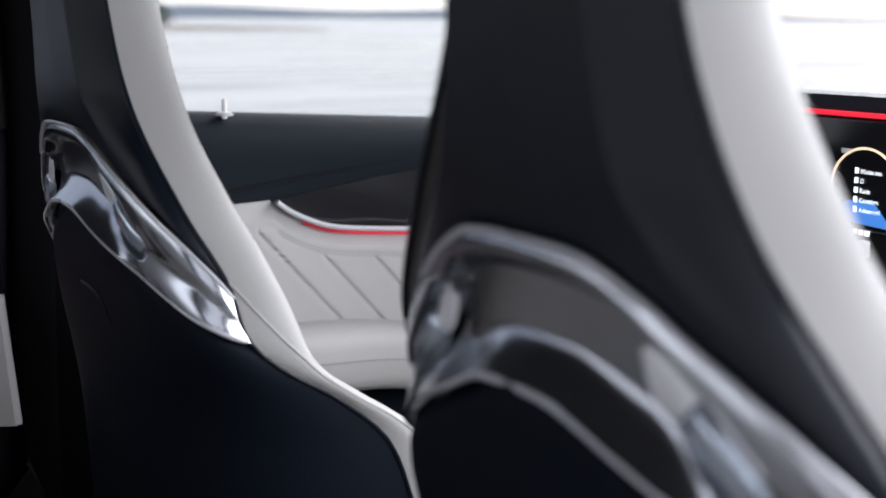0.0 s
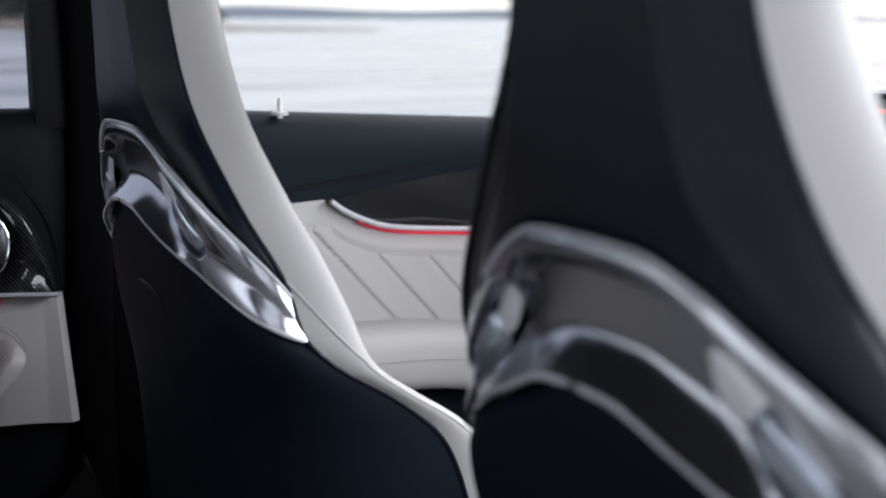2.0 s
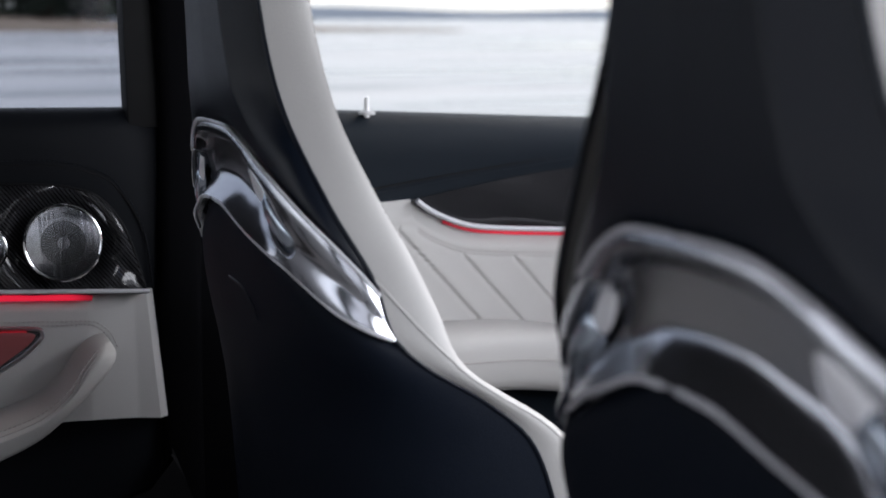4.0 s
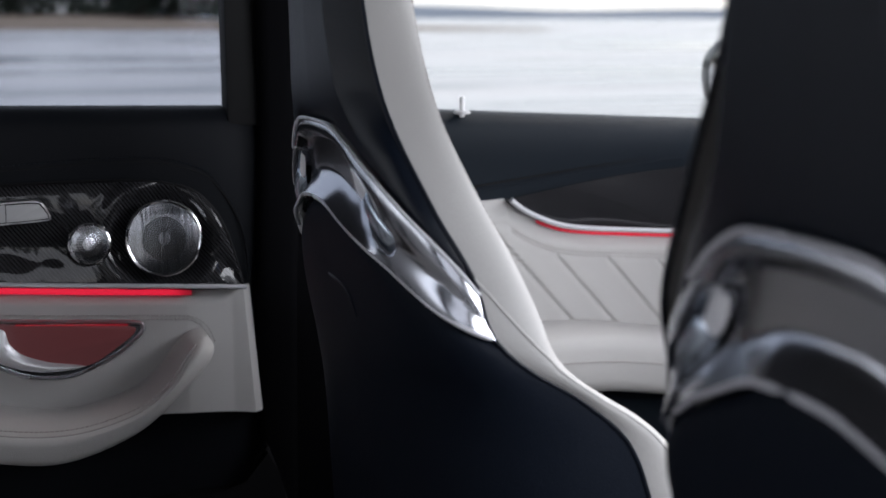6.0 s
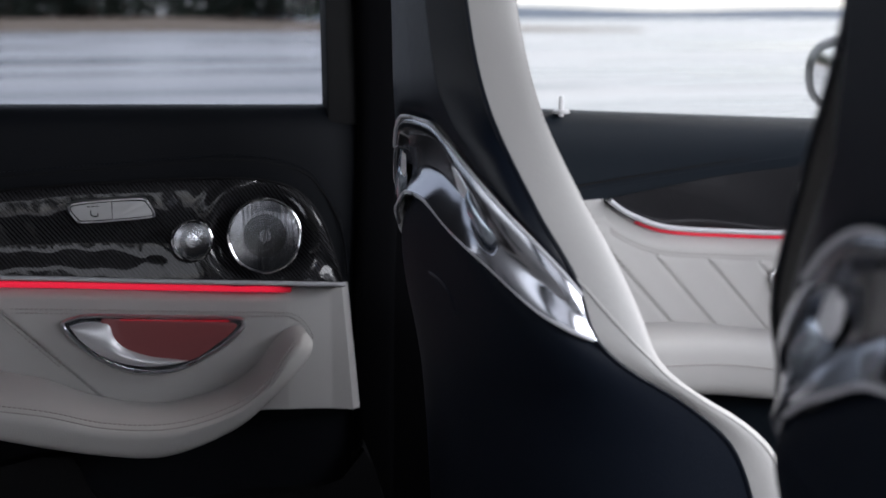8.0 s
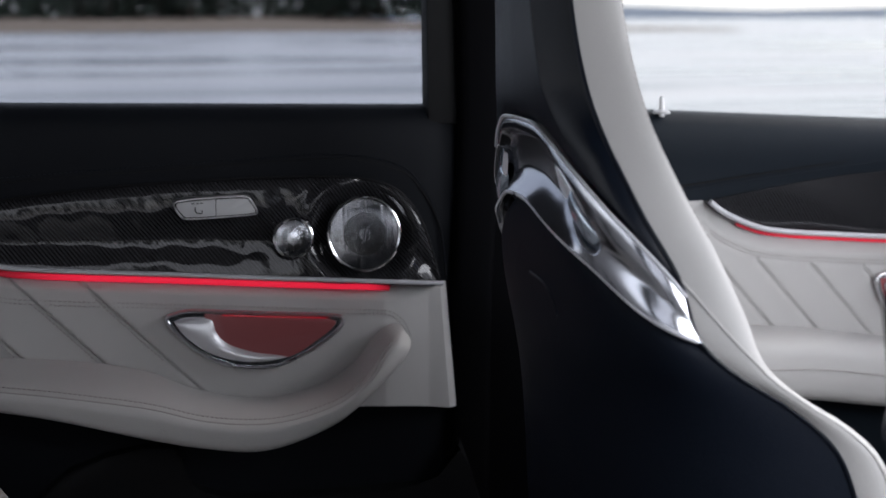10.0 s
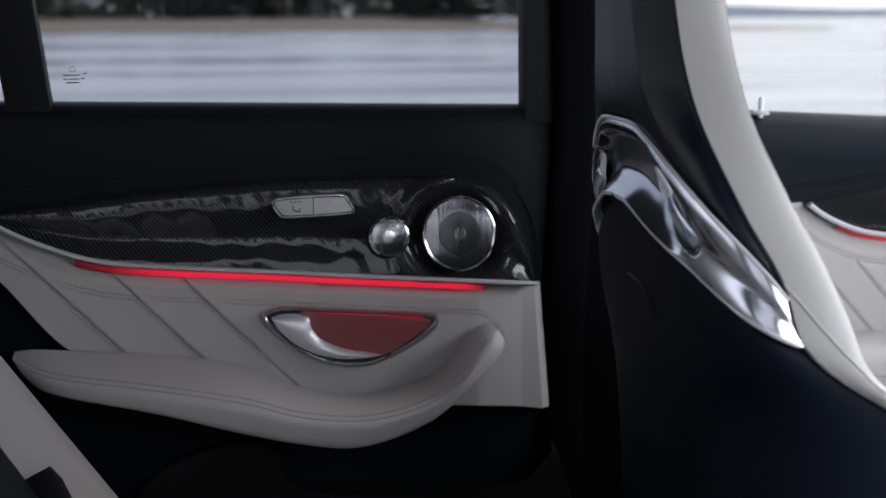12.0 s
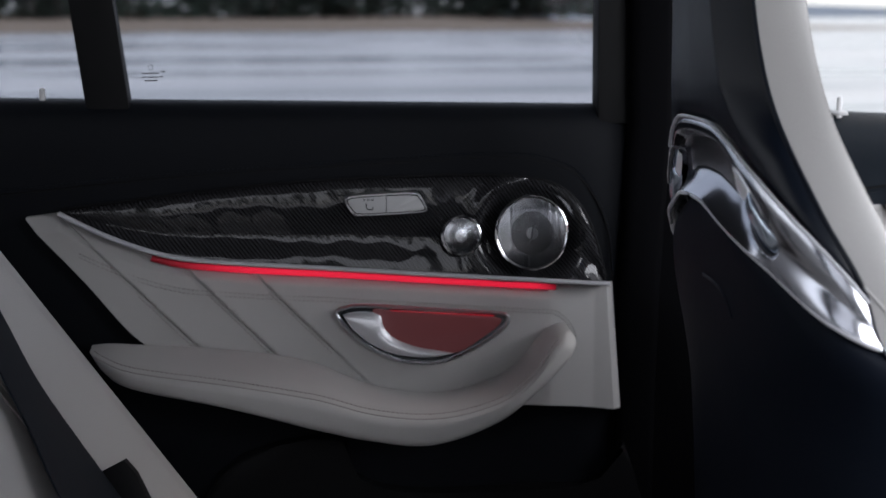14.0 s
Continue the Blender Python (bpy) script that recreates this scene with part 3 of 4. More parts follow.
    # opener
    ring = spline([(0.054, 0.714), (0.066, 0.723), (0.09, 0.7245), (0.17, 0.717), (0.255, 0.709), (0.268, 0.702), (0.262, 0.69), (0.235, 0.67), (0.195, 0.652), (0.165, 0.648), (0.125, 0.655), (0.085, 0.678)], 6, True)
    opener = part("handle_bezel", sweep([(p[0], 1.5505, p[1]) for p in ring + ring[:1]], 0.0022, 10, (1.1, 1.4), caps=False), SATIN_METAL, d, "thin satin metal bezel round the door opener")
    part("bezel_wall", plate([(p[0], p[1]) for p in ring], 1.551, 1.5585), DARK_METAL, opener, "dark inner wall of the recess")
    red = spline([(0.098, 0.7165), (0.126, 0.717), (0.197, 0.711), (0.25, 0.7045), (0.2585, 0.697), (0.233, 0.6775), (0.197, 0.66), (0.14, 0.668)], 6, True)
    part("recess_plate", plate([(p[0], p[1]) for p in red], 1.5485, 1.5525, 0.001), RED_TINTED_PLATE, opener, "recess plate with the dull red glow painted into its colour")
    edge_hi = spline([(0.062, 0.713), (0.072, 0.7165), (0.09, 0.7165), (0.107, 0.713), (0.112, 0.697), (0.126, 0.682), (0.154, 0.67), (0.178, 0.665), (0.198, 0.6605)], 6)
    edge_lo = spline([(0.062, 0.713), (0.067, 0.704), (0.075, 0.694), (0.091, 0.68), (0.105, 0.6715), (0.122, 0.664), (0.15, 0.658), (0.178, 0.6575), (0.198, 0.6605)], 6)
    def lever(u, v):
        p = along(edge_lo, u).lerp(along(edge_hi, u), v)
        rise = math.sin(math.pi * clamp01(0.03 + 0.94 * u)) ** 0.4
        return (p[0], 1.549 - rise * (0.009 * math.sin(math.pi * clamp01(0.12 + 0.8 * v)) ** 0.8 - 0.003 * v), p[1])
    part("lever", sheet(lever, 48, 20, 0.003, (0, 1, 0)), LEVER_SATIN, opener, "bright satin metal opening lever")
    part("recess_light", sweep([(lerp(0.12, 0.25, k / 12), 1.5483, lerp(0.7175, 0.706, k / 12)) for k in range(13)], 0.0006, 6), RED_DIM, opener, "thin red light inside the recess")
    # armrest that curls up into a pull
    # stations along it: back top edge (x, z), front bottom edge (x, z), how far it stands out (y)
    back = spline([(-0.242, 0.685), (-0.222, 0.69), (-0.181, 0.689), (-0.069, 0.68), (0.022, 0.662), (0.09, 0.63), (0.169, 0.613), (0.241, 0.624), (0.281, 0.646), (0.302, 0.674), (0.317, 0.687), (0.33, 0.691)], 6)
    foot = spline([(-0.243, 0.68), (-0.224, 0.66), (-0.189, 0.645), (-0.082, 0.622), (0.014, 0.593), (0.087, 0.574), (0.16, 0.565), (0.239, 0.588), (0.29, 0.622), (0.335, 0.658), (0.347, 0.677), (0.343, 0.688)], 6)
    front = spline([(0, 1.535), (1, 1.505), (2, 1.475), (3, 1.455), (4, 1.45), (5, 1.45), (6, 1.45), (7, 1.455), (8, 1.465), (9, 1.48), (10, 1.492), (11, 1.515)], 6)
    seam_share = table([(0, 0.5), (1, 0.56), (3, 0.56), (5, 0.74), (6, 0.88), (7, 0.9), (8, 0.9), (11, 0.7)])
    rings = []
    for b, f, yf in zip(back, foot, front):
        share, yf = seam_share(yf[0]), yf[1]
        edge = f.lerp(b, share)
        quad = [Vector((b[0], 1.562, b[1])), Vector((edge[0], yf, edge[1])), Vector((f[0], yf + 0.008, f[1])), Vector((f[0], 1.562, f[1] + 0.004))]
        ring = []
        for i, c in enumerate(quad):
            keep = (0.3, 0.3, 0.35, 0.2)[i]
            p, q = c.lerp(quad[i - 1], keep), c.lerp(quad[(i + 1) % 4], keep)
            ring += [p.lerp(c, t).lerp(c.lerp(q, t), t) for t in (0, 0.2, 0.4, 0.6, 0.8, 1)]
        rings.append(ring)
    bm = bmesh.new()
    loops = [[bm.verts.new(p) for p in ring] for ring in rings]
    for a, b in zip(loops, loops[1:]):
        for k in range(len(a)):
            bm.faces.new((a[k], a[(k + 1) % len(a)], b[(k + 1) % len(a)], b[k]))
    bm.faces.new(loops[0])
    bm.faces.new(loops[-1])
    rest = part("armrest", bm, CREAM_LEATHER, d, "thick cream leather armrest with a curled pull")
    corner = [ring[8].lerp(ring[9], 0.5) for ring in rings]
    part("armrest_seam", sweep([p + Vector((0, -0.0004, 0)) for p in corner[3:-8]], 0.0009, 6), CREAM_THREAD, rest)
    stitches([p + Vector((0, 0.0023, 0.0055)) for p in corner[3:-8]], 0.0056, 0.0038, 0.0008, CREAM_THREAD, rest)
    part("pull_bracket", block((0.312, 1.545, 0.63), (0.33, 1.57, 0.655), 0.005), GREY_SWITCH, rest)
    part("map_pocket", plate(spline([(0.05, 0.55), (0.07, 0.5), (0.14, 0.47), (0.3, 0.465), (0.4, 0.47), (0.43, 0.52), (0.428, 0.3), (-0.1, 0.3), (-0.1, 0.5)], 4, True), 1.575, 1.6, 0.006), BLACK_PLASTIC, d, "black plastic door pocket")
    lock_pin(d, -0.292, 1.612, 0.975)
    # frame, glass
    part("divider_bar", plate([(-0.239, 0.96), (-0.187, 0.96), (-0.205, 1.12), (-0.235, 1.34), (-0.285, 1.34), (-0.256, 1.12)], 1.595, 1.63, 0.004), BLACK_PLASTIC, d, "black bar between door glass and quarter glass")
    part("window_frame", plate([(0.39, 0.94), (0.455, 0.94), (0.455, 1.33), (0.387, 1.33)], 1.59, 1.619, 0.004), BLACK_PLASTIC, d)
    part("window_frame", plate([(-0.75, 1.30), (0.45, 1.31), (0.45, 1.35), (-0.75, 1.35)], 1.56, 1.64, 0.004), BLACK_PLASTIC, d)
    glass = part("window_pane", plate([(-0.215, 0.955), (0.392, 0.945), (0.392, 1.32), (-0.26, 1.32)], 1.616, 1.620), REAR_GLASS, d, "tinted side window glass", smooth=False)
    quarter = part("quarter_pane", plate([(-0.72, 0.955), (-0.215, 0.955), (-0.262, 1.32), (-0.72, 1.32)], 1.616, 1.620), REAR_GLASS, d, "tinted quarter window glass", smooth=False)
    gx, gz = -0.163, 1.008
    part("glass_mark", sweep([(gx + 0.003 * math.cos(k * math.pi / 8), 1.6155, gz + 0.008 + 0.003 * math.sin(k * math.pi / 8)) for k in range(17)], 0.0004, 5, caps=False), MARK_GREY, glass)
    for (x0, x1, dz) in ((-0.011, 0.009, 0.001), (-0.011, -0.006, -0.004), (-0.004, 0.008, -0.004), (-0.008, 0.008, -0.008), (0.012, 0.017, 0.003), (0.01, 0.014, -0.003)):
        part("glass_mark", block((gx + x0, 1.6153, gz + dz - 0.0007), (gx + x1, 1.6157, gz + dz + 0.0007)), MARK_GREY, glass)
    return d


rear_door()


# ---- front door ----
def front_door():
    d = thing("front_door", "closed front car door with cream leather and carbon trim", "car door")
    card = spline([(1.65, 0.25), (1.63, 0.3), (1.622, 0.5), (1.615, 0.7), (1.606, 0.84), (1.6, 0.895), (1.602, 0.922), (1.612, 0.938), (1.625, 0.944), (1.65, 0.944)], 6)
    def card_at(u, v):
        p, x = along(card, v), lerp(0.55, 1.75, u)
        return (x, p[0] - 0.03 * clamp01((x - 1.1) / 0.6) ** 1.5, p[1] + 0.005 - 0.056 * (x - 0.7) * clamp01((p[1] - 0.6) / 0.3))
    part("door_card", sheet(card_at, 40, 54, 0.02, (0, 1, 0)), BLACK_VINYL, d, "matt dark blue-black upper door card")
    seam = spline([(0.66, 0.836), (0.765, 0.849), (0.943, 0.868), (1.122, 0.884), (1.4, 0.9)], 8)
    part("trim_seam", sweep([(p[0], 1.602, p[1]) for p in seam], 0.0014, 6), BLACK_PLASTIC, d)
    stitches([(p[0], 1.6, p[1] - 0.006) for p in seam], 0.006, 0.004, 0.0006, BLACK_LEATHER, d)
    strip = spline([(0.783, 0.827), (0.809, 0.809), (0.854, 0.790), (0.9, 0.781), (0.993, 0.772), (1.089, 0.764), (1.45, 0.735)], 8)
    top = spline([(0.783, 0.828), (0.943, 0.851), (1.123, 0.864), (1.45, 0.88)], 10)
    lo, hi = by_x(strip), by_x(top)
    part("carbon_panel", sheet(lambda u, v: (lerp(0.783, 1.45, u), 1.597 - 0.012 * v - 0.003 * math.sin(math.pi * v) - 0.002 * math.sin(20 * u + 5 * v), lerp(lo(lerp(0.783, 1.45, u)) - 0.003, hi(lerp(0.783, 1.45, u)), v)), 80, 16, 0.01, (0, 1, 0)), CARBON, d, "glossy lacquered carbon fibre panel")
    part("metal_strip", sweep([(p[0], 1.585, p[1] - 0.0005) for p in strip], 0.0042, 10, (0.9, 1.2)), TRIM_SATIN, d, "slim satin metal trim strip")
    part("light_strip", sweep([(p[0], 1.589, p[1] - 0.0075) for p in strip if p[0] > 0.82], 0.0025, 10, (0.9, 0.5)), RED_FRONT, d, "glowing red ambient light strip")
    folds = (0.762, 0.836, 0.899, 0.974, 1.05, 1.126)
    def cream(u, v):
        x = lerp(0.68, 1.45, u)
        z1 = lo(x) - 0.004 if x > 0.783 else lerp(0.822, 0.826, (x - 0.68) / 0.103)
        z = lerp(0.57, z1, v)
        pad = 0.012 * clamp01((z1 - z) / 0.025)
        y = 1.604 - pad
        return (x, quilt_y(x, z, y, folds, 0.92) if z < z1 - 0.04 else y, z)
    part("leather_panel", sheet(cream, 400, 50, 0.02, (0, 1, 0)), CREAM_LEATHER, d, "cream leather door panel with slanting quilted folds")
    for dz in (0.036, 0.041):
        stitches([(x, 1.5915, lo(x) - dz) for x in [0.79 + 0.01 * k for k in range(50)]], 0.0056, 0.0038, 0.0008, CREAM_THREAD, d)
    path = spline([(0.7, 1.565, 0.615), (0.78, 1.55, 0.61), (0.9, 1.545, 0.604), (1.0, 1.545, 0.588), (1.1, 1.545, 0.575), (1.35, 1.55, 0.555)], 8)
    rest = part("armrest", sweep(path, 0.045, 24, (1, 1.4), power=3.6), CREAM_LEATHER, d, "broad cream leather armrest")
    part("armrest_seam", sweep([(p[0], p[1] - 0.0635, p[2] + 0.006) for p in path], 0.0012, 6), CREAM_THREAD, rest)
    ring = spline([(1.046, 0.702), (1.06, 0.712), (1.1, 0.713), (1.2, 0.70), (1.22, 0.69), (1.17, 0.655), (1.12, 0.645), (1.07, 0.66)], 6, True)
    opener = part("handle_bezel", sweep([(p[0], 1.582, p[1]) for p in ring + ring[:1]], 0.0045, 10, caps=False), SATIN_METAL, d, "satin metal bezel round the door opener")
    # Same plate colour, with the red glow painted in.
    part("recess_plate", plate([(p[0], p[1]) for p in ring], 1.5815, 1.5835), RED_TINTED_PLATE, opener)
    part("lever", plate([(p[0], p[1]) for p in spline([(1.056, 0.7), (1.09, 0.705), (1.1, 0.68), (1.17, 0.66), (1.12, 0.652), (1.075, 0.668)], 6, True)], 1.573, 1.5825, 0.0025, 3), BRIGHT_METAL, opener)
    part("seat_switch", plate(spline([(1.085, 0.835), (1.1, 0.846), (1.14, 0.848), (1.15, 0.83), (1.13, 0.81), (1.1, 0.803), (1.09, 0.812)], 5, True), 1.578, 1.592, 0.003), GREY_SWITCH, d, "pale seat adjusting switch")
    lock_pin(d, 0.718, 1.606, 0.952)
    part("window_frame", plate([(0.55, 0.93), (0.615, 0.93), (0.585, 1.33), (0.5, 1.33)], 1.6, 1.65, 0.004), BLACK_PLASTIC, d)
    pane = part("window_pane", plate([(0.6, 0.93), (1.75, 0.87), (1.2, 1.33), (0.57, 1.33)], 1.632, 1.636), FRONT_GLASS, d, "clear side window glass", smooth=False)
    pane.visible_shadow = False
    return d


front_door()


def wing_mirror():
    m = thing("wing_mirror", "dark rounded wing mirror outside the front door", "wing mirror", at=(1.28, 1.78, 0.97))
    bm = bmesh.new()
    bmesh.ops.create_icosphere(bm, subdivisions=4, radius=1)
    for v in bm.verts:
        c = v.co
        v.co = Vector((1.345 + (0.05 if c.x < 0 else 0.09) * math.copysign(abs(c.x) ** (0.5 if c.x < 0 else 1), c.x), 1.81 + 0.115 * math.copysign(abs(c.y) ** 0.75, c.y), 0.98 + 0.066 * math.copysign(abs(c.z) ** 0.8, c.z)))
    part("housing", bm, CAR_PAINT, m)
    def glass(u, v):
        a, r = 2 * math.pi * u, v
        return (1.2915 + 0.003 * r * r, 1.79 + 0.076 * r * math.copysign(abs(math.cos(a)) ** 0.75, math.cos(a)), 0.98 + 0.046 * r * math.copysign(abs(math.sin(a)) ** 0.75, math.sin(a)))
    part("mirror_glass", sheet(glass, 40, 5, 0.003, (1, 0, 0)), BRIGHT_METAL, m, "mirror glass")
    part("stalk", sweep([(1.38, 1.64, 0.9), (1.38, 1.7, 0.91), (1.37, 1.75, 0.935)], 0.02, 12, (1.4, 0.8)), BLACK_PLASTIC, m)


wing_mirror()

# ---- front seats ----
Z_ROWS = (0.45, 0.62, 0.66, 0.72, 0.76, 0.793, 0.82, 0.866, 0.92, 1.0, 1.085, 1.16, 1.22)
SEAT_XS = table(list(zip(Z_ROWS, (0.60, 0.595, 0.587, 0.563, 0.519, 0.468, 0.442, 0.43, 0.406, 0.385, 0.379, 0.377, 0.375))))
SEAT_US = table(list(zip(Z_ROWS, (0.235, 0.235, 0.233, 0.23, 0.227, 0.223, 0.217, 0.205, 0.177, 0.122, 0.085, 0.08, 0.076))))
SEAT_XB = table(list(zip(Z_ROWS, (0.40, 0.39, 0.388, 0.384, 0.38, 0.377, 0.375, 0.37, 0.364, 0.357, 0.352, 0.35, 0.352))))
SEAT_XF = table([(0.45, 0.66), (0.62, 0.635), (0.66, 0.628), (0.71, 0.608), (0.74, 0.576), (0.765, 0.536), (0.796, 0.5), (0.837, 0.484), (0.891, 0.462), (0.934, 0.444), (1.0, 0.425), (1.085, 0.421), (1.16, 0.419), (1.22, 0.413)])
SEAT_UF = table([(0.45, 0.22), (0.8, 0.217), (0.837, 0.21), (0.891, 0.195), (0.934, 0.175), (1.0, 0.141), (1.085, 0.095), (1.16, 0.085), (1.22, 0.078)])
CHROME_UP = table([(0, 0.985), (0.2, 0.983), (0.28, 0.978), (0.34, 0.971), (0.43, 0.958), (0.57, 0.94), (0.71, 0.92), (0.84, 0.899), (0.94, 0.875), (1.0, 0.855)])
CHROME_LO = table([(0, 0.911), (0.08, 0.908), (0.18, 0.896), (0.29, 0.883), (0.36, 0.874), (0.54, 0.854), (0.7, 0.838), (0.86, 0.826), (1.0, 0.816)])
SEAT_Y = 1.13


def seat_skin(a, z, push=0.0):
    """The seat's back and sides: a from -1 (far side edge) over 0 (spine) to 1 (near side edge); push lifts off the skin."""
    def raw(a):
        th, n, k = abs(a) * math.pi / 2, 2.5, abs(a)
        wide = SEAT_US(z) - (0.004 + 0.028 * clamp01((1.1 - z) / 0.15) if a < 0 else 0)
        u = wide * math.sin(th) ** (2 / n)
        deep = SEAT_XS(z) - SEAT_XB(z)
        x = deep * (1 - max(0.0, math.cos(th)) ** (2 / n))
        # above the trim the back is a flat panel with creased, slanting sides
        c = clamp01((k - 0.53) / 0.47)
        u2, x2 = wide * (1.2 * k if k < 0.55 else 0.66 + 0.7556 * (k - 0.55)), 0.06 * deep * k + deep * 0.94 * c
        f = clamp01((z - 0.965) / 0.05)
        return Vector((SEAT_XB(z) + lerp(x, x2, f), -math.copysign(lerp(u, u2, f), a), 0))
    p = raw(a)
    if push:
        t = raw(min(1, a + 0.02)) - raw(max(-1, a - 0.02))
        n = Vector((t.y, -t.x, 0)).normalized()
        if n.x > 0 and abs(a) < 0.3:
            n = -n
        if abs(a) >= 0.3 and n.y * a > 0:
            n = -n
        p = p + n * push
    return Vector((p.x, SEAT_Y + p.y, z))


def seat_front(b, side, z):
    """The seat's cushioned front: b from 0 (side edge) to 1 (middle of the front)."""
    u0, x0, u1, x1 = SEAT_US(z), SEAT_XS(z), SEAT_UF(z), SEAT_XF(z)
    if b < 0.5:
        t = b / 0.5
        x = lerp(x0, x1, math.sin(t * math.pi / 2))
        u = lerp(u0, u1, 1 - math.cos(t * math.pi / 2)) + 0.012 * math.sin(math.pi * t)
    else:
        t = (b - 0.5) / 0.5
        u = lerp(u1, 0.0, t)
        x = x1 + 0.004 * math.sin(min(1, t * 2.2) * math.pi / 2) ** 2
    return Vector((x, SEAT_Y - side * u, z))


def front_seat():
    s = thing("front_seat", "black and cream leather sports seat with satin metal trim", "car seat", "front seats", at=(0.5, SEAT_Y, 0.26))
    arc = lambda q: math.copysign(abs(2 * q - 1) ** 1.0, 2 * q - 1)
    def upper(u, v):
        a = arc(u)
        z = lerp(CHROME_UP(abs(a)) - 0.002, 1.22, v)
        return seat_skin(a, z, -0.006 * math.exp(-v / 0.02))
    part("upper_back", sheet(upper, 144, 44), BLACK_LEATHER, s, "smooth black leather upper back")
    part("crown", sheet(lambda u, v: seat_skin(arc(u), 1.22).lerp(Vector((0.39, SEAT_Y, 1.235)), v), 72, 6), BLACK_LEATHER, s)
    part("lower_back", sheet(lambda u, v: seat_skin(arc(u), lerp(0.42, CHROME_LO(abs(arc(u))) + 0.004, v), -0.011 * math.exp(-(1 - v) / 0.012)), 72, 60), SHELL_LEATHER, s, "black lower backrest shell")
    def slot_place(a, z):
        """Where a place on the trim lies in the long belt slot: along it, across it, each -1 to 1 inside."""
        x, h = abs(a) * 0.22 - 0.0865, z - 0.9155
        return (0.61 * x - 0.79 * h) / 0.04, (0.79 * x + 0.61 * h) / 0.0185
    def trim_push(a, v):
        """How far the trim stands off the skin: a flat upper land, a hollow with an upright wall, a sloping ledge and a rolled lip."""
        k = abs(a)
        z = lerp(CHROME_UP(k), CHROME_LO(k), v)
        side = clamp01((k - 0.24) / 0.22)
        side = side * side * (3 - 2 * side)
        deep = lerp(0.014, 0.0035 * clamp01((1 - k) / 0.2), side)
        land = lerp(0.15, 0.34, side)
        step = clamp01((v - land) / lerp(0.1, 0.3, side))
        step = step * step * (3 - 2 * step) * lerp(0.75, 1.0, clamp01((v - land) / (0.64 - land)))
        first = lerp(0.63, 0.52, side)
        turn = clamp01((v - first) / (0.95 - first))
        rise = lerp(turn ** 1.5, turn ** 2 * (3 - 2 * turn), side)
        lip = clamp01((v - 0.94) / 0.06)
        bevel = 0.003 * (1 - clamp01(v / (0.7 * land))) ** 1.5 * (1 - clamp01((k - 0.55) / 0.3))
        push = 0.0015 - bevel - deep * step * (1 - rise) + lerp(0.007, 0.0015, side) * turn ** 2 - 0.008 * lip * lip
        along_it, across = slot_place(a, z)
        edge = abs(along_it) ** 2.6 + abs(across) ** 2.6
        pocket = clamp01((1.05 - edge) / 0.35)
        return push - 0.010 * pocket * pocket * (3 - 2 * pocket)
    def on_trim(a, z, off):
        k = abs(a)
        return seat_skin(a, z, trim_push(a, clamp01((CHROME_UP(k) - z) / (CHROME_UP(k) - CHROME_LO(k)))) + off)
    def chrome(u, v):
        a = arc(u)
        return seat_skin(a, lerp(CHROME_UP(abs(a)), CHROME_LO(abs(a)), v), trim_push(a, v))
    trim = part("metal_trim", sheet(chrome, 360, 110), DARK_METAL, s, "dark polished metal trim with belt slots")
    lip = lambda tab, lift, off: [seat_skin(arc(k / 180), tab(abs(arc(k / 180))) + lift, off) for k in range(181)]
    # Both lips are paler than the trim to imitate highlights along its edges.
    part("upper_lip", sweep(lip(CHROME_UP, -0.001, 0.0015)[45:], 0.0018, 8), TRIM_SATIN, trim, "upper edge of the trim, its highlight put in as a pale bead")
    part("lower_lip", sweep([on_trim(arc(k / 180), CHROME_LO(abs(arc(k / 180))) + 0.0025, 0.0004) for k in range(50, 180)], 0.002, 8), TRIM_SATIN, trim, "rolled lower edge of the trim, its highlight put in as a pale bead")
    # belt slots: a polished pill that fills the lower two thirds of each slot
    for side in (1, -1):
        def slot_point(t, n):
            x, h = 0.61 * t + 0.79 * n, -0.79 * t + 0.61 * n
            return side * (0.0865 + x) / 0.22, 0.9155 + h
        def pill(u, v):
            ang = 2 * math.pi * u
            c, q = math.cos(ang), math.sin(ang)
            c, q = math.copysign(abs(c) ** 0.72, c), math.copysign(abs(q) ** 0.72, q)
            a, z = slot_point(0.011 + 0.0265 * v * c, 0.0165 * v * q)
            return seat_skin(a, z, -0.0085 + 0.0105 * math.sqrt(max(0.0, 1 - v ** 2.4)))
        guide = part("belt_guide", sheet(pill, 40, 10), SLOT_BLUE, trim, "polished blue-grey belt guide in the slot")
        # Pale sheet added to imitate the bright reflection in the slot's upper third.
        def glint_plate(u, v):
            t, n = lerp(-0.039, -0.01, u), lerp(-1, 1, v) * 0.015 * math.sin(math.pi * clamp01(0.06 + 0.8 * u)) ** 0.7
            return seat_skin(*slot_point(t, n), -0.006 + 0.003 * math.sin(math.pi * v))
        part("slot_glint_plate", sheet(glint_plate, 16, 16), PALE_GLINT, trim, "pale plate added for the bright reflection at the top of the slot")
        part("guide_end", sweep([on_trim(*slot_point(0.0372 - 0.0006 * abs(k) ** 1.5, 0.002 * k), 0.0016) for k in (-3, -2, -1, 0, 1, 2, 3)], 0.0016, 8), BRIGHT_METAL, guide, "bright end of the belt guide")
        round_it = [(0.0395 * math.copysign(abs(math.cos(q)) ** 0.77, math.cos(q)), 0.0183 * math.copysign(abs(math.sin(q)) ** 0.77, math.sin(q))) for q in [k * math.pi / 24 for k in range(49)]]
